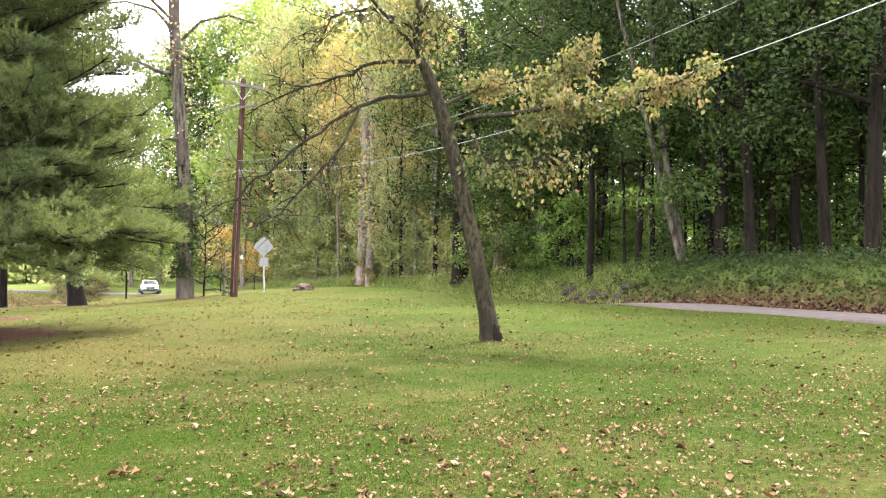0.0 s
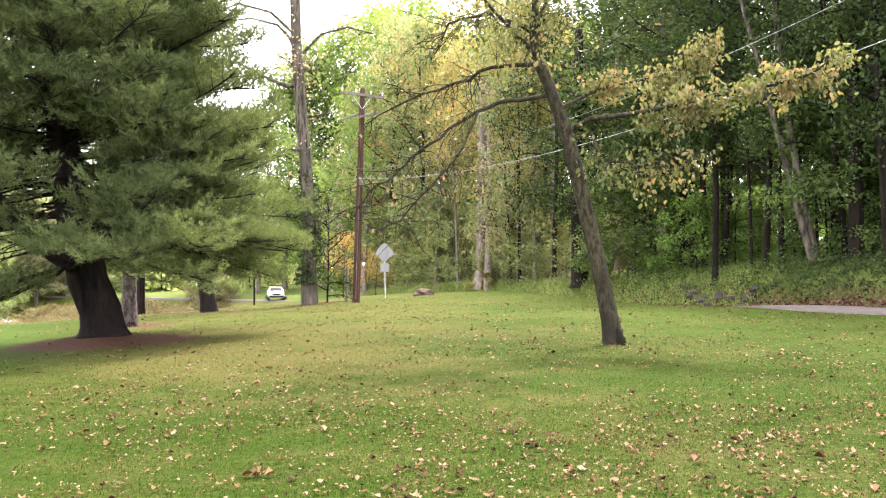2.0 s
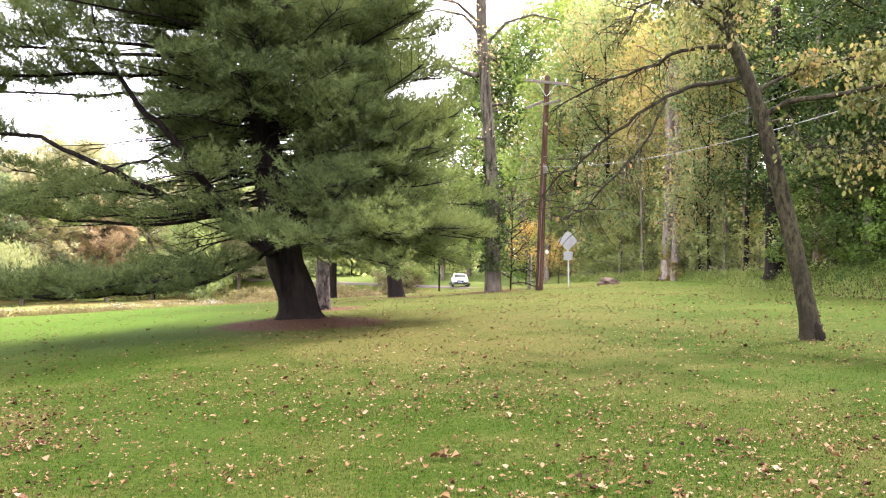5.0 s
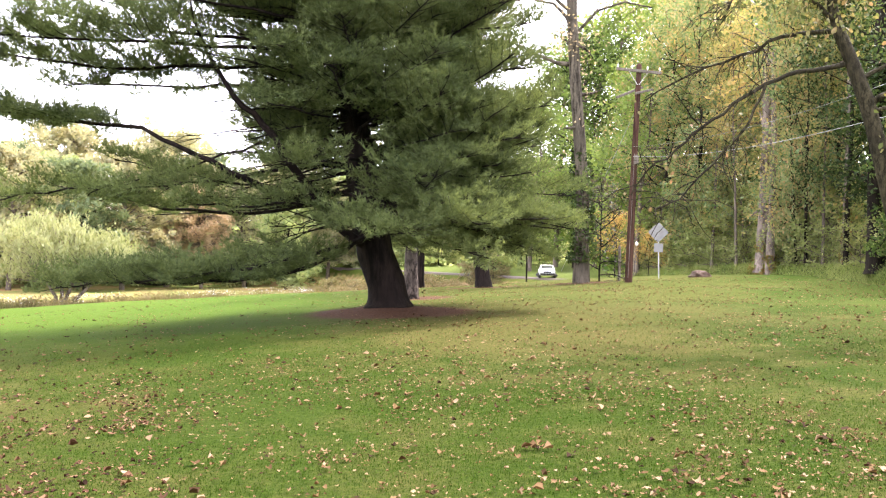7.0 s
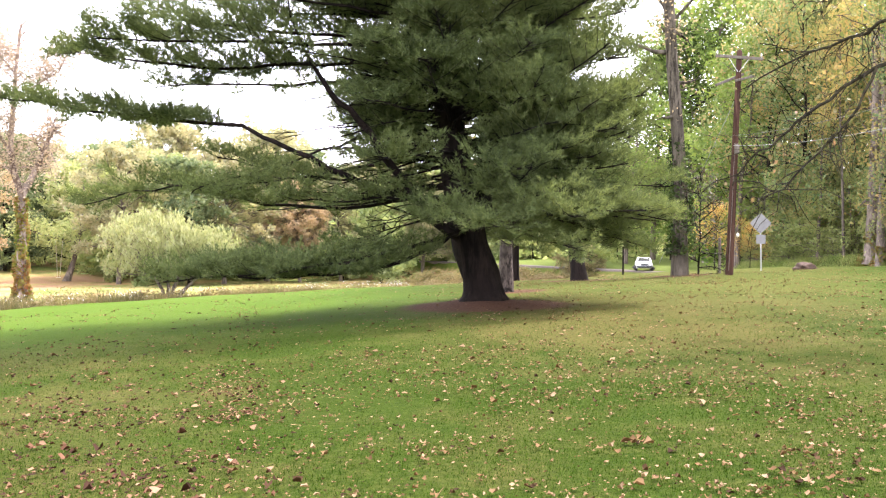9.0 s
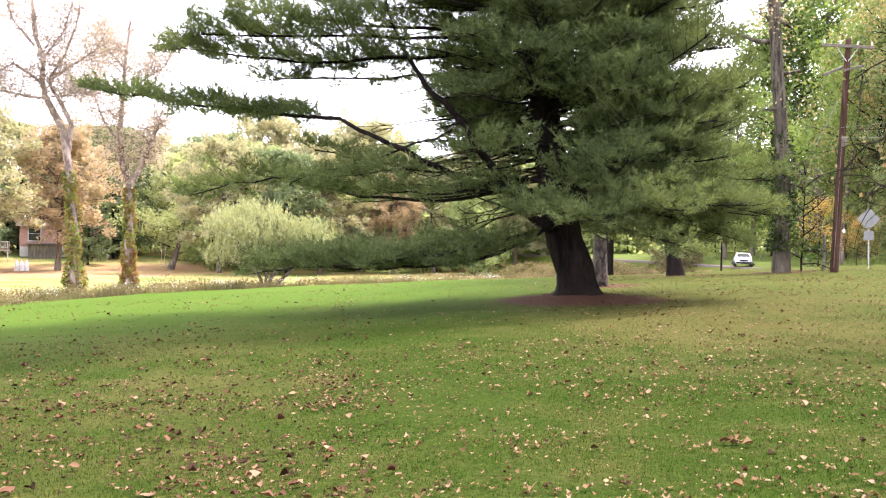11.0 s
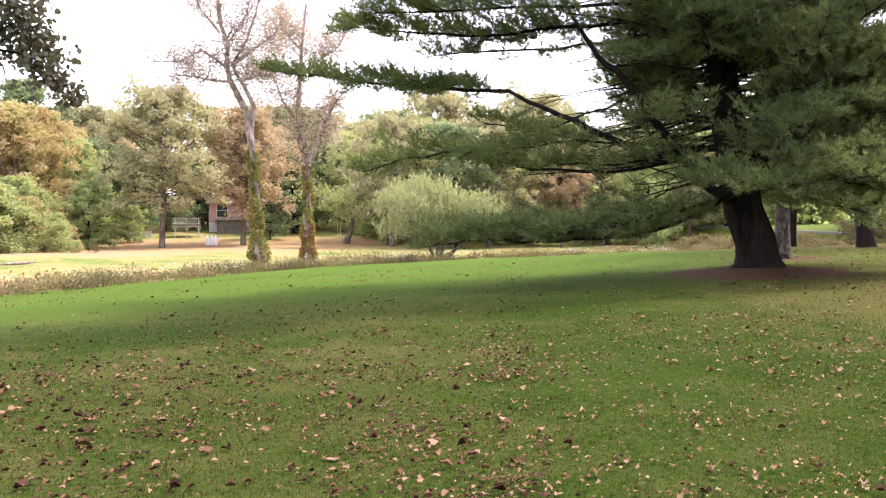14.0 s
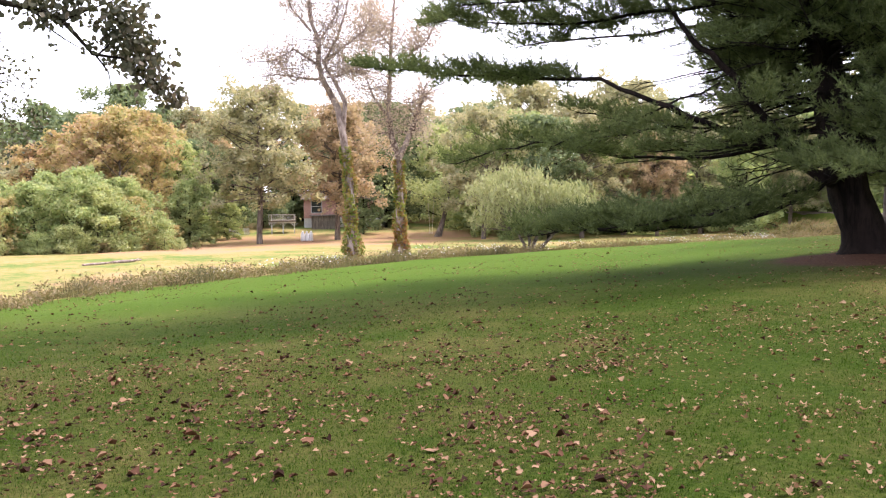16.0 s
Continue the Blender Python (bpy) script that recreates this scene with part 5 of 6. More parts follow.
# overhanging oak
def oak():
    trunk = [(-12.6, -3.2), (-12.6, -3.2), (-12.7, -3.1), (-12.8, -2.9), (-12.6, -2.6)]
    zs = (float(height(-12.6, -3.2)), 2.0, 4.0, 6.5, 11.0)
    ob = shaped_tree("old oak with a low leafy limb over the lawn", [
        ([(x, y, z) for (x, y), z in zip(trunk, zs)], 0.45, 0.15),
        ([(-12.7, -3.1, 3.9), (-12.9, -0.6, 4.7), (-13.05, 2.26, 4.5), (-12.93, 2.85, 4.14), (-12.8, 3.35, 4.07), (-12.71, 3.67, 3.93), (-12.67, 3.82, 3.76), (-12.61, 4.01, 3.52), (-12.49, 4.34, 3.48), (-12.43, 4.5, 3.33), (-12.36, 4.69, 3.07)], 0.07, 0.008)],
        M_DARK_SHADED_BARK, M_OAK, 0, 0.1, 0, 1, 0, seed=50)
    r = np.random.default_rng(51)
    T = Tubes()
    lines = [[(-12.71, 3.67, 3.93), (-12.63, 3.93, 4.07), (-12.54, 4.2, 4.19), (-12.5, 4.4, 4.3)], [(-12.8, 3.35, 4.07), (-12.77, 3.47, 3.86), (-12.71, 3.69, 3.7), (-12.66, 3.85, 3.6)],
             [(-12.49, 4.34, 3.48), (-12.3, 4.6, 3.3), (-12.3, 4.85, 3.0), (-12.25, 4.97, 2.92)], [(-12.6, 4.05, 3.5), (-12.5, 4.3, 3.75), (-12.45, 4.5, 3.7)], [(-12.6, 4.05, 3.5), (-12.6, 4.2, 3.3), (-12.58, 4.22, 3.12)]]
    for ln in lines:
        T.add(ln, taper(0.016, 0.006, len(ln)), 5)
    link_part("twig_spray", T.mesh("twig_spray", M_DARK_SHADED_BARK), ob)
    heads = [((-12.5, 4.35, 4.15), 0.16, 70), ((-12.55, 4.2, 3.85), 0.14, 60), ((-12.4, 4.5, 3.65), 0.15, 80), ((-12.35, 4.6, 3.4), 0.16, 90), ((-12.3, 4.75, 3.15), 0.12, 60), ((-12.25, 4.95, 2.98), 0.09, 40), ((-12.7, 3.72, 4.12), 0.17, 60), ((-12.85, 3.2, 4.25), 0.16, 50), ((-12.62, 4.0, 3.62), 0.07, 12), ((-12.55, 4.2, 3.42), 0.05, 8), ((-12.65, 3.9, 4.3), 0.14, 80), ((-12.45, 4.4, 3.9), 0.18, 120), ((-12.75, 3.5, 4.05), 0.16, 90), ((-12.4, 4.55, 3.55), 0.2, 110)]
    C = np.concatenate([np.array(c) + r.normal(0, s * 0.9, (int(n * 2.0), 3)) for c, s, n in heads])
    V, F = folded_leaves(r, C, 0.082, 0.35, 1.0)
    link_part("foliage", mesh_of("foliage", V, F, M_OAK, False), ob)


oak()
side_tree = broadleaf(rng, 13, 0.22, 0.32, 5.4, 30, 26000, 0.14, M_DARK_SHADED_BARK, M_OAK, "leafy oak beside the lawn", clump=1.0)
set_at(side_tree, ground_at(85.3, 30), 40)


# ---- willow ----
def willow():
    r = np.random.default_rng(17)
    g = ground_at(46.6, 66)
    ob = thing("willow_bush", g, "pale grey-green willow bush with upright shoots beside the brook", "bush")
    R = Vector((math.cos(radians(46.6)), math.sin(radians(46.6)), 0))
    B = Vector((-R.y, R.x, 0))
    T = Tubes()
    C = []
    stems = [[(0.1, 0), (0.0, 0.8), (-0.5, 1.7)], [(0.5, 0), (0.7, 0.9), (1.1, 1.8)], [(0.3, 0.05), (0.4, 1.0), (0.2, 1.9)], [(0.8, 0), (1.3, 0.7), (2.0, 1.4)]]
    for ln in stems:
        T.add([R * a + Vector((0, 0, z - 0.1)) for a, z in ln], [0.17, 0.13, 0.09], 8)
    for cx, hh, ww, low, n in ((-0.9, 5.7, 3.5, 1.5, 190), (3.1, 4.7, 2.3, 1.4, 90)):
        for i in range(n):
            a, q = r.uniform(0, 6.283), math.sqrt(r.uniform(0, 1))
            x, y = math.cos(a) * q * ww, math.sin(a) * q * ww
            k = math.sqrt(max(0.02, 1 - q * q))
            mid_z = 0.5 * (hh + low)
            top = mid_z + (hh - mid_z) * (k * r.uniform(0.8, 1.08) if i % 4 else r.uniform(-0.75, 0.2))
            a0, z0 = stems[i % 4][2]
            foot = R * a0 + Vector((0, 0, z0 - 0.1))
            tip = R * (cx + x) + B * y + Vector((0, 0, top))
            mid = foot.lerp(tip, 0.5) + (R * x + B * y) * 0.25
            pts = [foot, foot.lerp(mid, 0.6), mid, mid.lerp(tip, 0.5) + Vector((0, 0, 0.15)), tip]
            T.add(pts, taper(0.06 if i < 12 else 0.025, 0.006, 5), 4)
            for k in range(15):
                f = r.uniform(0.55, 1)
                C.append(tuple(along(pts, f * 0.999) + Vector(r.normal(0, 0.26, 3))))
    link_part("framework", T.mesh("framework", M_GREY_BARK), ob)
    C = np.array(C)
    C = np.repeat(C, 4, 0)
    n = len(C)
    k = np.tile(np.arange(4), n // 4)[:, None]
    C = C + np.array([0, 0, 0.16]) * k + r.normal(0, 0.05, (n, 3))
    a = r.normal(0, 0.35, (n, 3)) + np.array([0, 0, 1.0])
    a /= np.linalg.norm(a, axis=1)[:, None]
    b = np.cross(a, r.normal(0, 1, (n, 3)))
    b /= np.linalg.norm(b, axis=1)[:, None]
    s = r.uniform(0.16, 0.3, (n, 1))
    V = np.stack([C - a * s * 0.5, C + b * s * 0.2, C + a * s * 0.6, C - b * s * 0.2], 1).reshape(-1, 3)
    link_part("foliage", mesh_of("foliage", V, np.arange(4 * n).reshape(n, 4), M_WILLOW, False), ob)


willow()


# ---- utility pole and wires ----
def utility_pole():
    g = ground_at(12.72, 44.2)
    ob = thing("utility_pole", g, "reddish-brown creosoted wooden utility pole, leaning slightly", "utility pole", turn=12.72)
    T = Tubes()
    T.add([(0, 0, -0.4), (0, 0, 0), (0.13, 0, 3.5), (0.25, 0, 7), (0.37, 0, 10.15)], [0.19, 0.185, 0.165, 0.14, 0.12], 14)
    link_part("pole_shaft", T.mesh("pole_shaft", M_POLE), ob)

    def bar(name, a, b, w, h, mat, label=""):
        a, b = Vector(a), Vector(b)
        bm = boxed((-(b - a).length / 2, -w / 2, -h / 2), ((b - a).length / 2, w / 2, h / 2), 0.008)
        bmesh.ops.transform(bm, matrix=Matrix.Translation((a + b) / 2) @ (b - a).to_track_quat("X", "Z").to_matrix().to_4x4(), verts=bm.verts)
        return part(name, bm, mat, ob, label)

    bar("crossarm", (-0.68, -0.18, 9.98), (1.38, -0.18, 9.72), 0.1, 0.13, M_GREYWOOD, "weathered grey crossarm")
    bar("crossarm", (-0.65, -0.7, 8.55), (0.55, 0.5, 9.2), 0.09, 0.11, M_GREYWOOD, "weathered grey crossarm")
    bar("crossarm", (0.2, -0.5, 8.75), (1.0, 0.55, 9.1), 0.09, 0.11, M_GREYWOOD, "weathered grey crossarm")
    bar("brace", (0.3, -0.15, 9.2), (-0.1, -0.18, 9.86), 0.03, 0.03, M_METAL)
    bar("brace", (0.36, -0.15, 9.2), (0.78, -0.18, 9.78), 0.03, 0.03, M_METAL)
    for x, z in ((-0.6, 10.07), (0.05, 10.0), (0.75, 9.9), (1.3, 9.83)):
        T = Tubes()
        T.add([(x, -0.18, z - 0.05), (x, -0.18, z), (x, -0.18, z + 0.05), (x, -0.18, z + 0.09), (x, -0.18, z + 0.13)], [0.015, 0.03, 0.05, 0.04, 0.03], 8)
        link_part("insulator", T.mesh("insulator", M_CERAMIC), ob)
    T = Tubes()
    T.add([(0.36, -0.1, 1.72), (0.36, -0.14, 1.76), (0.36, -0.14, 1.82), (0.36, -0.12, 1.88)], [0.03, 0.07, 0.08, 0.04], 8)
    link_part("knob", T.mesh("knob", M_CERAMIC), ob, "white ceramic knob")
    bm = boxed((0.18, -0.22, 5.5), (0.4, -0.1, 5.95), 0.02)
    part("clamp_box", bm, M_GREYWOOD, ob)
    T = Tubes()
    T.add([(-0.02, -0.2, 0.2), (0.1, -0.18, 3), (0.2, -0.16, 6)], [0.015] * 3, 5)
    link_part("conduit", T.mesh("conduit", M_GREYWOOD), ob)
    T = Tubes()
    T.add([(0.2, 0.1, 8.0), (-1.6, 2.2, 4.2), (-3.4, 4.3, 0.4)], [0.012] * 3, 4)
    link_part("guy_wire", T.mesh("guy_wire", M_WIRE), ob)
    return g


POLE = utility_pole()
for name, c2, c1, c0, r in (("power_cable", 6.621, -4.817, 6.13, 0.009), ("power_cable", 6.865, -3.989, 6.572, 0.005)):
    T = Tubes()
    T.add([(-9.74 + 22.74 * s, 43.14 - 35.14 * s, c2 * s * s + c1 * s + c0) for s in np.linspace(0.01, 1.25, 40)], [r] * 40, 6)
    tagged(new(name, T.mesh(name, M_WIRE)), "grey overhead cable sagging from the utility pole", "cable", "overhead cables")


def road_sign():
    g = ground_at(10.9, 50)
    ob = thing("road_sign", g, "diamond road sign seen from its bare aluminium back, plate below", "sign", turn=10.9)
    bm = boxed((-0.03, -0.02, -0.3), (0.03, 0.02, 2.85), 0.004)
    bmesh.ops.rotate(bm, matrix=Matrix.Rotation(radians(-1.2), 3, "Y"), verts=bm.verts)
    part("post", bm, M_METAL, ob)
    bm = boxed((-0.385, -0.004, -0.385), (0.385, 0.004, 0.385), 0.0)
    es = [e for e in bm.edges if abs(e.verts[0].co.y - e.verts[1].co.y) > 0.005]
    bmesh.ops.bevel(bm, geom=es, offset=0.05, segments=3, affect="EDGES")
    bmesh.ops.transform(bm, matrix=pose(-0.05, -0.03, 2.43, 0, 46, 0), verts=bm.verts)
    part("diamond_panel", bm, M_SIGNBACK, ob)
    bm = boxed((-0.23, -0.004, -0.23), (0.23, 0.004, 0.23), 0.0)
    bmesh.ops.transform(bm, matrix=pose(-0.03, -0.03, 1.62, 0, 1, 0), verts=bm.verts)
    part("plate", bm, M_SIGNBACK, ob)


road_sign()


def post(az, d, tall, r, mat, label):
    ob = thing("post", ground_at(az, d), label, "post")
    T = Tubes()
    T.add([(0, 0, -0.3), (0, 0, 0.0), (0.01, 0, tall * 0.6), (0.0, 0, tall)], [r, r, r * 0.95, r * 0.9], 10)
    link_part("shaft", T.mesh("shaft", mat), ob)


post(13.25, 47, 1.7, 0.075, M_GREYWOOD, "weathered grey wooden post beside the pole")
post(18.85, 52, 1.5, 0.05, M_DARK_SHADED_BARK, "thin dark wooden post on the lawn")


# ---- vehicles ----
def car(at, turn, label):
    ob = thing("car", at, label, "car", turn=turn)
    sect = [(-2.2, 0.55, 0.75, 0.80), (-2.05, 0.35, 0.95, 0.86), (-0.9, 0.28, 1.02, 0.9), (1.7, 0.28, 1.05, 0.9), (2.1, 0.4, 0.98, 0.86), (2.2, 0.55, 0.8, 0.8)]
    bm = bmesh.new()
    rings = []
    for y, z0, z1, w in sect:
        rings.append([bm.verts.new(v) for v in ((-w, y, z0 + 0.08), (-w * 0.9, y, z0), (w * 0.9, y, z0), (w, y, z0 + 0.08), (w, y, z1 - 0.14), (w * 0.86, y, z1), (-w * 0.86, y, z1), (-w, y, z1 - 0.14))])
    for a, b in zip(rings, rings[1:]):
        for i in range(8):
            bm.faces.new((a[i], a[(i + 1) % 8], b[(i + 1) % 8], b[i]))
    bm.faces.new(rings[0][::-1])
    bm.faces.new(rings[-1])
    bmesh.ops.recalc_face_normals(bm, faces=bm.faces)
    part("body", bm, M_CARWHITE, ob)
    bm = bmesh.new()
    lo = [bm.verts.new(v) for v in ((-0.84, -1.2, 1.0), (0.84, -1.2, 1.0), (0.84, 2.0, 1.02), (-0.84, 2.0, 1.02))]
    hi = [bm.verts.new(v) for v in ((-0.66, -0.35, 1.46), (0.66, -0.35, 1.46), (0.66, 1.7, 1.47), (-0.66, 1.7, 1.47))]
    for i in range(4):
        bm.faces.new((lo[i], lo[(i + 1) % 4], hi[(i + 1) % 4], hi[i]))
    bm.faces.new(hi)
    bmesh.ops.bevel(bm, geom=list(bm.edges), offset=0.05, segments=2, affect="EDGES")
    part("cabin", bm, M_CARWHITE, ob)

    def pane(vs, name="window"):
        bm = bmesh.new()
        bm.faces.new([bm.verts.new(v) for v in vs])
        r = bmesh.ops.extrude_face_region(bm, geom=list(bm.faces))
        bmesh.ops.translate(bm, vec=(0, 0, 0.01), verts=[v for v in r["geom"] if isinstance(v, bmesh.types.BMVert)])
        part(name, bm, M_GLASSDARK, ob)

    pane(((-0.7, -1.13, 1.08), (0.7, -1.13, 1.08), (0.58, -0.45, 1.42), (-0.58, -0.45, 1.42)), "windscreen")
    for s in (-1, 1):
        pane(((s * 0.845, -0.8, 1.08), (s * 0.845, 0.5, 1.08), (s * 0.71, 0.5, 1.41), (s * 0.71, -0.3, 1.41)))
        pane(((s * 0.845, 0.6, 1.08), (s * 0.845, 1.7, 1.08), (s * 0.71, 1.5, 1.41), (s * 0.71, 0.6, 1.41)))
        part("headlight", boxed((s * 0.62 - 0.16, -2.22, 0.68), (s * 0.62 + 0.16, -2.1, 0.84), 0.02), M_METAL, ob)
        for y in (-1.4, 1.4):
            T = Tubes()
            T.add([(s * 0.72, y, 0.33), (s * 0.74, y, 0.33), (s * 0.9, y, 0.33), (s * 0.92, y, 0.33)], [0.28, 0.33, 0.33, 0.28], 20)
            w = link_part("wheel", T.mesh("wheel", M_RUBBER), ob)
            T = Tubes()
            T.add([(s * 0.9, y, 0.33), (s * 0.93, y, 0.33), (s * 0.94, y, 0.33)], [0.2, 0.2, 0.05], 14)
            link_part("rim", T.mesh("rim", M_METAL), w)
    ob.scale = (0.87, 0.87, 0.87)
    part("grille", boxed((-0.42, -2.22, 0.62), (0.42, -2.12, 0.8), 0.02), M_GLASSDARK, ob)
    part("bumper", boxed((-0.82, -2.26, 0.4), (0.82, -2.05, 0.58), 0.04), M_GLASSDARK, ob)


c = ground_at(17.55, 91.5)
car((c.x, c.y, -0.95), 20, "white car standing on the road, front towards the lawn")
c = ground_at(-21.75, 78)
car((c.x, c.y, c.z), 100, "white car parked beyond the wood")


# ---- mound, logs ----
def lump(name, at, size, mat, label, category, seed, turn=0):
    bm = bmesh.new()
    bmesh.ops.create_icosphere(bm, subdivisions=3, radius=1)
    for v in bm.verts:
        k = 1 + 0.5 * noise.noise(v.co * 1.7 + Vector((seed * 1.7, 0.3, 0))) + 0.34 * noise.noise(v.co * 4.3 + Vector((0, seed * 0.9, 0)))
        v.co = Vector((v.co.x * size[0] * k, v.co.y * size[1] * k, max(-0.2, v.co.z * k) * size[2]))
    ob = thing(name, at, label, category, turn=turn)
    part("body", bm, mat, ob, smooth_faces=True)


lump("earth_mound", ground_at(8.44, 50.5), (0.55, 0.45, 0.3), M_SOIL, "small mound of bare earth and roots on the lawn", "mound", 3, 8)
r = np.random.default_rng(61)
for i in range(16):
    az, wide = -7.4 - 4.2 * (i / 16), r.uniform(0.16, 0.42)
    lump("stone", beyond_road(az, 48.5, r.uniform(3.8, 4.7)), (wide, wide * 0.8, wide * r.uniform(0.45, 0.8)), M_ROCK, "rough earthy stone at the cut foot of the bank", "stone", i + 1, i * 70)
for (a0, d0), (a1, d1), r in (((72.85, 79), (71.0, 80), 0.09), ((71.2, 80.5), (69.6, 81.5), 0.12)):
    p, q = ground_at(a0, d0), ground_at(a1, d1)
    ob = thing("log", p, "bleached fallen log lying in the meadow", "log", "logs in the meadow")
    T = Tubes()
    d = q - p
    T.add([(0, 0, r * 0.6), tuple(d * 0.3 + Vector((0.1, 0.1, r))), tuple(d * 0.7 + Vector((0, 0, r * 1.1))), tuple(d + Vector((0, 0, r * 1.6)))], [r, r * 1.1, r * 0.9, r * 0.5], 9)
    T.add([tuple(d * 0.7 + Vector((0, 0, r))), tuple(d * 0.85 + Vector((0.2, 0.2, r * 3)))], [r * 0.4, r * 0.2], 6)
    link_part("stem", T.mesh("stem", M_SYC_BARK), ob)


# ---- house across the meadow ----
def house():
    az, d = 58.6, 150
    g = ground_at(az, d)
    ob = thing("house", g, "brick house with white foundation, seen between trees", "house", turn=az)
    # x to the right, y away, z up from the deck's ground
    x0, x1, y0, y1 = -3.6, 9.5, 0.0, 9.0
    part("foundation", boxed((x0, y0, -0.6), (x1, y1, 1.5), 0.0), M_WHITE, ob, "white painted foundation")
    part("wall", boxed((x0 - 0.03, y0 - 0.03, 1.5), (x1 + 0.03, y1 + 0.03, 4.6), 0.0), M_BRICK, ob, "red-brown brick wall")
    bm = bmesh.new()
    v = [bm.verts.new(p) for p in ((x0 - 0.5, y0 - 0.6, 4.55), (x1 + 0.5, y0 - 0.6, 4.55), (x1 + 0.5, y1 + 0.6, 4.55), (x0 - 0.5, y1 + 0.6, 4.55), (x0 - 0.5, (y0 + y1) / 2, 5.8), (x1 + 0.5, (y0 + y1) / 2, 5.8))]
    for f in ((0, 1, 5, 4), (2, 3, 4, 5), (0, 4, 3), (1, 2, 5), (0, 3, 2, 1)):
        bm.faces.new([v[i] for i in f])
    part("roof", bm, M_ROOF, ob, "dark shingled gable roof")
    for wx, wz, ww, wh in ((8.3, 2.6, 0.9, 1.5), (5.6, 2.6, 0.9, 1.5), (2.6, 2.4, 1.2, 1.6), (-1.6, 2.4, 1.6, 2.0), (8.4, 0.5, 0.8, 0.6)):
        fr = part("window", boxed((wx - ww / 2 - 0.09, y0 - 0.09, wz - 0.09), (wx + ww / 2 + 0.09, y0 - 0.0, wz + wh + 0.09), 0.01), M_WHITE, ob)
        part("pane", boxed((wx - ww / 2, y0 - 0.11, wz), (wx + ww / 2, y0 - 0.095, wz + wh)), M_GLASSDARK, fr)
        part("glazing_bar", boxed((wx - ww / 2, y0 - 0.125, wz + wh / 2 - 0.03), (wx + ww / 2, y0 - 0.112, wz + wh / 2 + 0.03)), M_WHITE, fr)
        for s in (-1, 1):
            if wz > 2.5:
                part("shutter", boxed((wx + s * (ww / 2 + 0.3) - 0.18, y0 - 0.1, wz), (wx + s * (ww / 2 + 0.3) + 0.18, y0 - 0.04, wz + wh)), M_ROOF, ob)
    part("shed_wall", boxed((-2.4, -3.2, -0.7), (1.6, -0.1, 1.9)), M_GREYWOOD, ob, "grey weathered boards")
    bm = boxed((-2.7, -3.5, 1.9), (1.9, 0.0, 2.05))
    part("shed_roof", bm, M_ROOF, ob)
    # stair down from the shed's side
    for y in (-2.6, -1.6):
        bm = boxed((-1.9, -0.05, -0.13), (1.9, 0.05, 0.13))
        bmesh.ops.transform(bm, matrix=pose(2.9, y, 1.0, 0, 33, 0), verts=bm.verts)
        part("stair_stringer", bm, M_WHITE, ob)
    for i in range(9):
        part("stair_tread", boxed((1.4 + i * 0.34, -2.6, 1.88 - i * 0.22), (1.72 + i * 0.34, -1.6, 1.93 - i * 0.22)), M_GREYWOOD, ob)


def deck():
    az, d = 61.3, 140
    g = ground_at(az, d)
    ob = thing("deck", g, "raised timber deck with pale railing and braced posts", "deck", turn=az)
    part("floor", boxed((-2.0, 0, 1.75), (2.0, 3.0, 1.95), 0.01), M_GREYWOOD, ob)
    part("beam", boxed((-2.0, 0.1, 1.55), (2.0, 0.25, 1.75)), M_WHITE, ob)
    for x in (-1.55, 0.1, 1.75):
        part("post", boxed((x - 0.08, 0.1, -0.3), (x + 0.08, 0.26, 1.6)), M_WHITE, ob)
        part("rail_post", boxed((x - 0.05, 0.02, 1.95), (x + 0.05, 0.12, 2.85)), M_WHITE, ob)
        for s in (-1, 1):
            bm = boxed((-0.32, -0.04, -0.04), (0.32, 0.04, 0.04))
            bmesh.ops.transform(bm, matrix=pose(x + s * 0.24, 0.18, 1.32, 0, -s * 45, 0), verts=bm.verts)
            part("brace", bm, M_WHITE, ob)
    part("top_rail", boxed((-2.0, 0.0, 2.8), (2.0, 0.14, 2.88)), M_WHITE, ob)
    part("low_rail", boxed((-2.0, 0.04, 2.08), (2.0, 0.1, 2.14)), M_WHITE, ob)
    for i in range(26):
        x = -1.95 + i * 0.156
        part("baluster", boxed((x - 0.02, 0.05, 2.1), (x + 0.02, 0.09, 2.82)), M_WHITE, ob)


house()
deck()


def tanks():
    R = Vector((math.cos(radians(59.8)), math.sin(radians(59.8)), 0))
    g0 = ground_at(59.85, 126)
    for i in (-1, 0, 1):
        p = g0 + R * (i * 0.56)
        p.z = float(height(p.x, p.y))
        ob = thing("gas_tank", p, "upright white enamelled gas tank beside the house", "gas tank", "gas tanks")
        T = Tubes()
        T.add([(0, 0, -0.05), (0, 0, 0.02), (0, 0, 0.08), (0, 0, 0.86), (0, 0, 1.08), (0, 0, 1.14)], [0.2, 0.22, 0.26, 0.26, 0.2, 0.1], 20)
        link_part("vessel", T.mesh("vessel", M_TANK), ob)
        T = Tubes()
        T.add([(0, 0, 1.1), (0, 0, 1.12), (0, 0, 1.26)], [0.14, 0.14, 0.13], 14)
        link_part("valve_collar", T.mesh("valve_collar", M_TANK), ob)


tanks()


def fence_panel(az, d, n):
    g = ground_at(az, d)
    ob = thing("fence", g, "low pale picket fence at the meadow's edge", "fence", turn=az)
    for i in range(n):
        part("picket", boxed((i * 0.2 - 0.07, -0.02, -0.2), (i * 0.2 + 0.07, 0.02, 1.0), 0.0), M_WHITE, ob)
    for z in (0.25, 0.75):
        part("rail", boxed((-0.1, 0.02, z - 0.04), (n * 0.2, 0.08, z + 0.04)), M_WHITE, ob)


fence_panel(64.7, 140, 18)


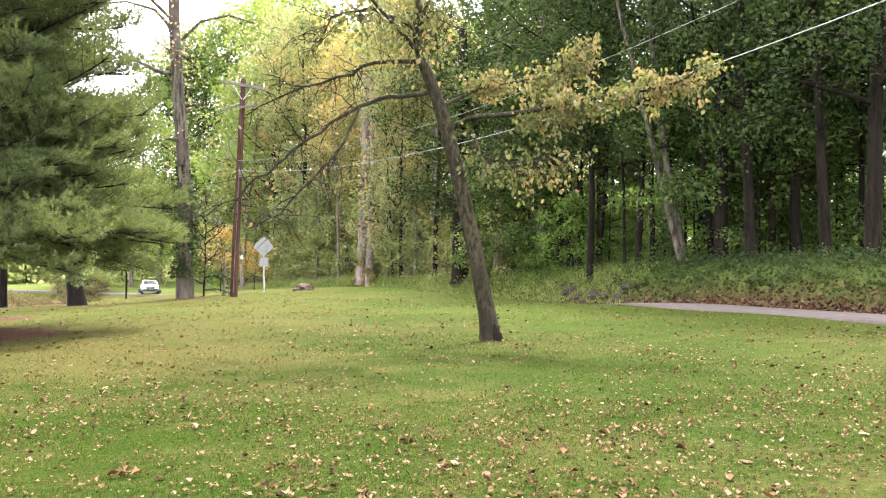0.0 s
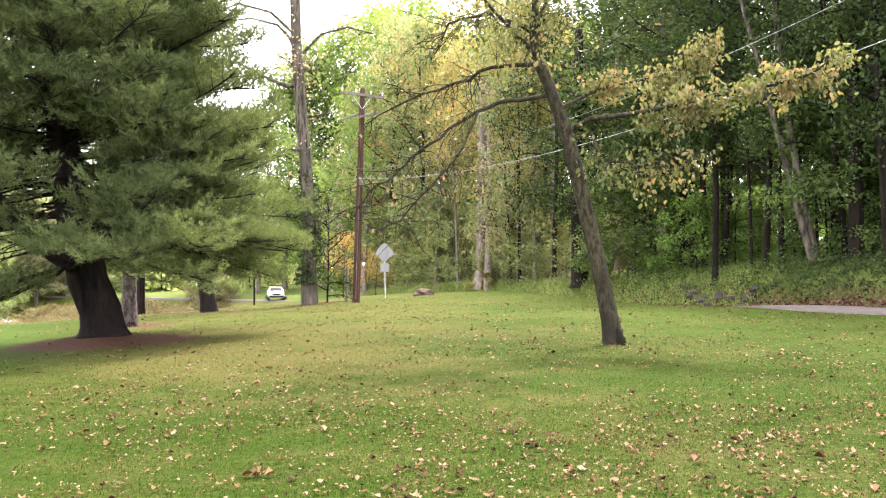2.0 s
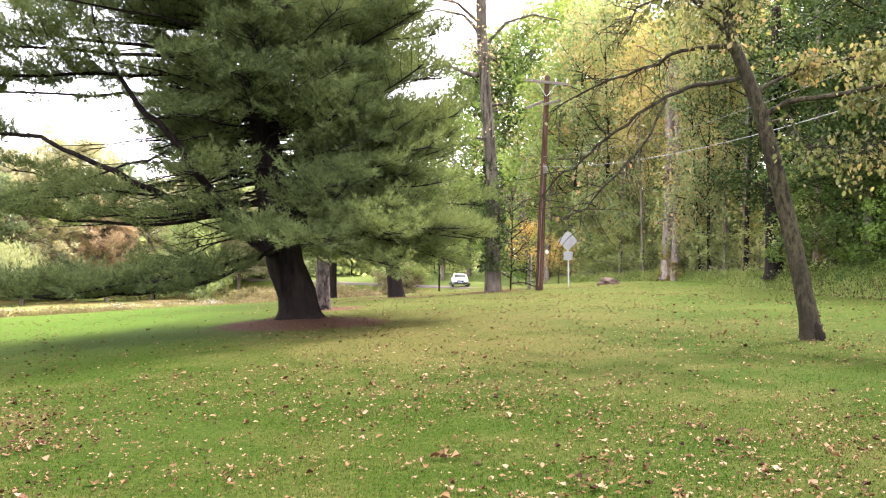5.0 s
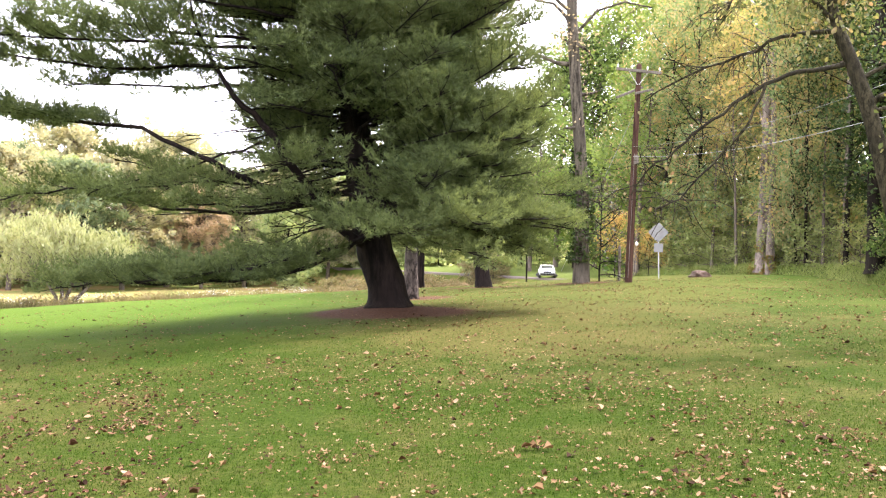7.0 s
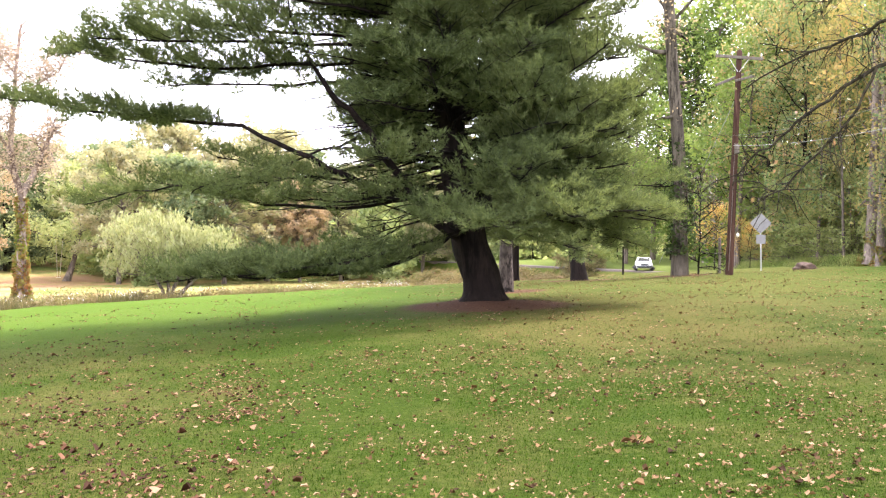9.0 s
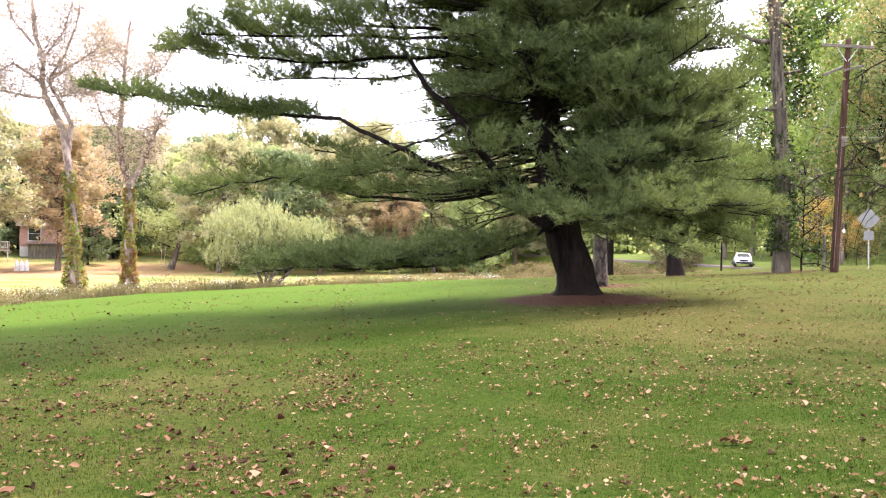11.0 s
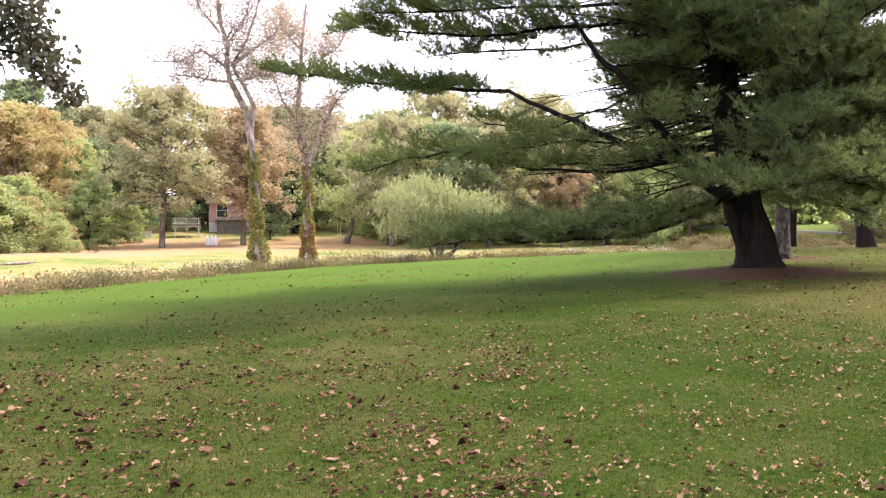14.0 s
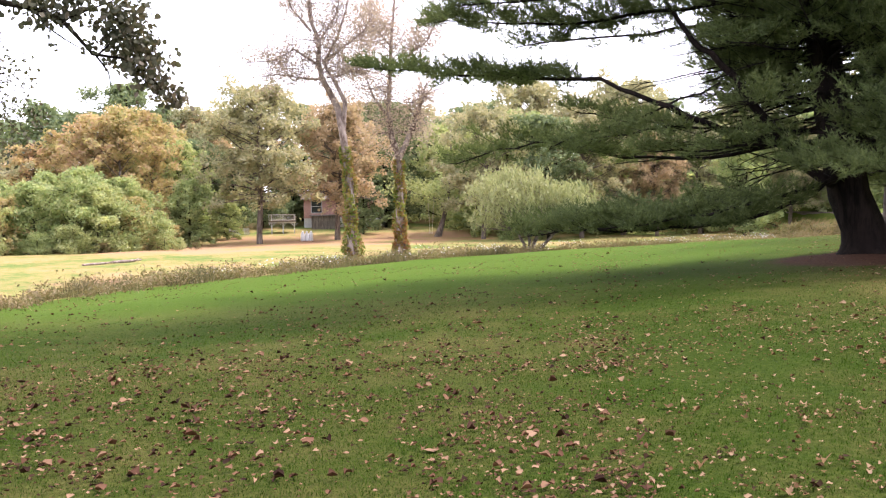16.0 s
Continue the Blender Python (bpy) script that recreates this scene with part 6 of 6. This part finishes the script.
def swing():
    g = ground_at(52.25, 131)
    ob = thing("rope_swing", g, "rope swing with a narrow board seat hanging from a limb", "swing", turn=52.25)
    for x in (-0.35, 0.55):
        T = Tubes()
        T.add([(x, 0, 5.4), (x * 0.6, 0, 2.8), (x * 0.3, 0, 0.5)], [0.03] * 3, 5)
        link_part("rope", T.mesh("rope", M_ROPE), ob)
    part("seat", boxed((-0.3, -0.12, 0.46), (0.3, 0.12, 0.52), 0.01), M_ROPE, ob)
    shaped_tree("leaning grey tree with a bare limb that carries a swing", [
        (from_foot(51.7, 131, [(-0.3, 0), (0.4, 2), (1.1, 4.5), (1.6, 8), (1.8, 13)]), 0.45, 0.1),
        (from_foot(51.7, 131, [(1.2, 4.9), (0.0, 5.3), (-1.6, 5.6), (-4.0, 6.3), (-6.5, 7.4)]), 0.16, 0.04)],
        M_GREY_BARK, M_BRIGHT, 2500, 0.36, 14, 3.2, 0.1, seed=61, puff=0.7)


swing()


# ---- grass, weeds and fallen leaves ----
def blades(name, C, tall, width, lean, mat, label, category, r):
    """Upright blades or stems at the points C, one narrow triangle each."""
    n = len(C)
    a = r.normal(0, lean, (n, 3)) + np.array([0, 0, 1.0])
    a /= np.linalg.norm(a, axis=1)[:, None]
    th = r.uniform(0, 6.283, n)
    b = np.stack([np.cos(th), np.sin(th), np.zeros(n)], -1) * width
    V = np.stack([C - b, C + b, C + a * (tall * r.uniform(0.5, 1.3, n))[:, None]], 1).reshape(-1, 3)
    return tagged(new(name, mesh_of(name, V, np.arange(3 * n).reshape(n, 3), mat, False)), label, category, kind="stuff")


def scatter(r, n, az0, az1, d0, d1, power=0.5):
    az = np.radians(r.uniform(az0, az1, n))
    d = (d0 ** (1 / power) + (d1 ** (1 / power) - d0 ** (1 / power)) * r.uniform(0, 1, n)) ** power
    return -d * np.sin(az), d * np.cos(az)


def on_ground(x, y, dz=0.0):
    return np.stack([x, y, height(x, y) + dz], -1)


def lawn_grass():
    r = np.random.default_rng(70)
    for count, d0, d1, tall, width in ((330000, 4.2, 11.5, 0.034, 0.0035), (220000, 11.5, 24, 0.04, 0.005)):
        x, y = scatter(r, count, -34, 84, d0, d1, 0.75)
        keep = turf(x, y) > r.uniform(0.1, 0.6, len(x))
        keep &= smooth(25, 13, np.hypot(x, y)) > r.uniform(0, 1, len(x))
        C = on_ground(x[keep], y[keep], -0.004)
        blades("grass", C, tall, width, 0.9, M_BLADE, "short mown lawn grass", "grass", r)


def bank_growth():
    r = np.random.default_rng(71)
    n = 120000
    y = r.uniform(8, 76, n)
    v = 4.5 + 8 * r.uniform(0, 1, n) ** 1.3
    x = verge(y) + v / 0.93
    keep = noise_mask(x, y, 0.25) + 0.25 > r.uniform(0, 1, n)
    C = on_ground(x[keep], y[keep], -0.02)
    # grass colour is darkened to carry the shade that the wood throws here
    blades("tall_grass", C, 0.34, 0.012, 0.75, M_TALLGRASS, "long unmown grass on the roadside bank", "grass", r)
    n = 90000
    y = r.uniform(47, 84, n)
    x = verge(y) + (4.2 + 9 * r.uniform(0, 1, n)) / 0.93
    blades("tall_grass", on_ground(x, y, -0.02), 0.4, 0.02, 0.8, M_RANK, "yellow-green rank grass on the mound beside the road", "grass", r)
    # nearer stretch takes the darkest leaves, so shade on the bank is painted in
    for n, y0, y1, size, mat, label in ((4200, 10, 49, 0.15, M_FOREST, "leafy brambles on the roadside bank, darkened to stand for the wood's shade"), (3000, 44, 62, 0.12, M_MIDWOOD, "leafy green weeds on the roadside bank")):
        y = r.uniform(y0, y1, n)
        x = verge(y) + (4.9 + 7 * r.uniform(0, 1, n)) / 0.93
        C = np.repeat(on_ground(x, y), 9, 0)
        s = np.repeat(r.uniform(0.12, 0.6, n), 9)
        C = C + r.normal(0, 1, (len(C), 3)) * np.stack([s * 0.5, s * 0.5, s * 0.35], -1) + np.stack([0 * s, 0 * s, s * 0.7], -1)
        V, F = leaf_quads(r, C, size)
        tagged(new("weeds", mesh_of("weeds", V, F, mat, False)), label, "weeds", kind="stuff")


def brook_growth():
    r = np.random.default_rng(72)
    n = 26000
    y = r.uniform(-2, 84, n)
    u = r.normal(-1.8, 1.3, n)
    x = brook(y) + u
    keep = (noise_mask(x, y, 0.9) > 0.45) & (across(x, y) < -3)
    C = on_ground(x[keep], y[keep], -0.03)
    blades("weeds", C, 0.42, 0.02, 0.35, M_WEED, "dry weeds and tall grass along the brook", "weeds", r)
    spots = r.uniform(10, 70, 13)
    y = np.repeat(spots, 260) + r.normal(0, 0.6, 13 * 260)
    x = brook(y) + np.repeat(r.normal(-1.8, 0.8, 13), 260) + r.normal(0, 0.45, len(y))
    keep = across(x, y) < -3
    blades("weeds", on_ground(x[keep], y[keep], -0.03), 0.8, 0.022, 0.3, M_RUSH, "clumps of tall brown-green stems along the brook", "weeds", r)
    n = 420
    y = r.uniform(0, 80, n)
    x = brook(y) + r.normal(-2.0, 1.5, n)
    k = 60
    C = np.repeat(on_ground(x, y), k, 0)
    s = np.repeat(r.uniform(0.25, 0.8, n), k)
    C = C + r.normal(0, 1, (len(C), 3)) * np.stack([s * 0.5, s * 0.5, s * 0.3], -1) + np.stack([0 * s, 0 * s, s * 0.6], -1)
    V, F = leaf_quads(r, C, 0.14)
    tagged(new("weeds", mesh_of("weeds", V, F, M_WEED, False)), "bushy green-brown weeds along the brook", "weeds", kind="stuff")
    n = 26
    y = r.uniform(20, 66, n)
    x = brook(y) + r.normal(-1.5, 0.9, n)
    C = np.repeat(on_ground(x, y), 30, 0)
    C = C + r.normal(0, 1, C.shape) * np.array([0.45, 0.45, 0.13]) + np.array([0, 0, 0.5])
    V, F = leaf_quads(r, C, 0.09, 0, 0.9)
    tagged(new("wildflowers", mesh_of("wildflowers", V, F, M_WHITE, False)), "white wildflower heads among the brookside weeds", "flowers", kind="stuff")
    n = 30000
    x, y = scatter(r, n, 26, 82, 45, 90, 0.7)
    keep = (x - brook(y) < -4) & (r.uniform(0, 1, n) < noise_mask(x, y, 0.3))
    blades("meadow_grass", on_ground(x[keep], y[keep], -0.02), 0.09, 0.014, 0.4, M_MEADOW, "dry yellow meadow grass", "grass", r)


M_MEADOW = leaf_material("meadow_grass", [(0.115, 0.122, 0.036), (0.18, 0.158, 0.0576), (0.23, 0.166, 0.0864)], 0.35)


def fallen(r, count, az0, az1, d0, d1, mean, lobes):
    """Crumpled, lobed leaves strewn over the lawn between two bearings and two distances, some in heaps."""
    x, y = scatter(r, count, az0, az1, d0, d1, 0.64)
    m = noise_mask(x, y, 0.35) * 0.55 + 0.45 * noise_mask(x + 9, y - 4, 1.1)
    keep = (m > 0.08 + 0.52 * r.uniform(0, 1, len(x))) & (across(x, y) < -0.5)
    far = smooth(13, 24, np.hypot(x, y)) * smooth(14, 34, np.degrees(np.arctan2(-x, y)))
    keep &= r.uniform(0, 1, len(x)) > 0.8 * far
    x, y = x[keep], y[keep]
    heap = r.uniform(0, 1, len(x)) < 0.4
    src = np.clip(np.arange(len(x)) - r.integers(1, 5, len(x)), 0, None)
    x = np.where(heap, x[src - src % 4] + r.normal(0, 0.07, len(x)), x)
    y = np.where(heap, y[src - src % 4] + r.normal(0, 0.07, len(y)), y)
    n = len(x)
    C = on_ground(x, y, 0.018 + 0.02 * r.uniform(0, 1, n))
    th = r.uniform(0, 6.283, n)
    s = np.clip(r.lognormal(mean, 0.5, n), 0.01, 0.062)
    k = np.arange(lobes) * 2 * math.pi / lobes
    rad = np.where(np.arange(lobes) % 2, 0.72, 1.0) * (1 - 0.25 * np.cos(k)) * r.uniform(0.75, 1.15, (n, lobes))
    fold = r.uniform(0, 6.283, (n, 1))
    curl = (np.abs(np.cos(k[None] - fold)) ** 1.5 * r.uniform(0.1, 1.0, (n, 1)) + r.normal(0, 0.16, (n, lobes))) * s[:, None]
    px = np.cos(k[None] + th[:, None]) * rad * s[:, None] * r.uniform(0.6, 1.0, (n, 1))
    py = np.sin(k[None] + th[:, None]) * rad * s[:, None]
    rim = np.stack([C[:, 0:1] + px, C[:, 1:2] + py, C[:, 2:3] + np.maximum(curl, -0.012)], -1)
    V = np.concatenate([C[:, None], rim], 1).reshape(-1, 3)
    base = np.arange(n)[:, None] * (lobes + 1)
    F = np.concatenate([np.concatenate([base, base + 1 + i, base + 1 + (i + 1) % lobes], 1) for i in range(lobes)])
    return V, F


def lawn_leaves():
    r = np.random.default_rng(73)
    for count, az0, az1, d0, d1, mean, lobes, mat, label in (
            (14500, -30, 44, 4.5, 12.5, -4.12, 8, M_FALLEN, "dry tan and brown fallen leaves strewn over the lawn"),
            (74000, -30, 44, 12.5, 50, -3.98, 5, M_FALLEN, "tan and brown fallen leaves scattered over the farther lawn"),
            (7600, 41, 84, 4.5, 12.5, -4.05, 8, M_RUSSET, "dark russet fallen oak leaves strewn over the lawn"),
            (24000, 41, 84, 12.5, 40, -3.9, 5, M_RUSSET, "dark russet leaves scattered over the farther lawn"),
            (5000, 84, 330, 4.5, 40, -3.8, 5, M_FALLEN, "thin scatter of dry fallen leaves on the lawn")):
        V, F = fallen(r, count, az0, az1, d0, d1, mean, lobes)
        tagged(new("fallen_leaves", mesh_of("fallen_leaves", V, F, mat, False)), label, "leaves", kind="stuff")
    n = 12000
    y = r.uniform(14, 60, n)
    x = verge(y) + (3.3 + 2.0 * r.uniform(0, 1, n) ** 2) / 0.93
    V, F = leaf_quads(r, on_ground(x, y, 0.05), 0.16, 0, 0.8)
    tagged(new("leaf_litter", mesh_of("leaf_litter", V, F, M_RUSSET, False)), "drift of dead leaves along the road's far edge", "leaves", kind="stuff")


lawn_grass()
bank_growth()
brook_growth()
lawn_leaves()
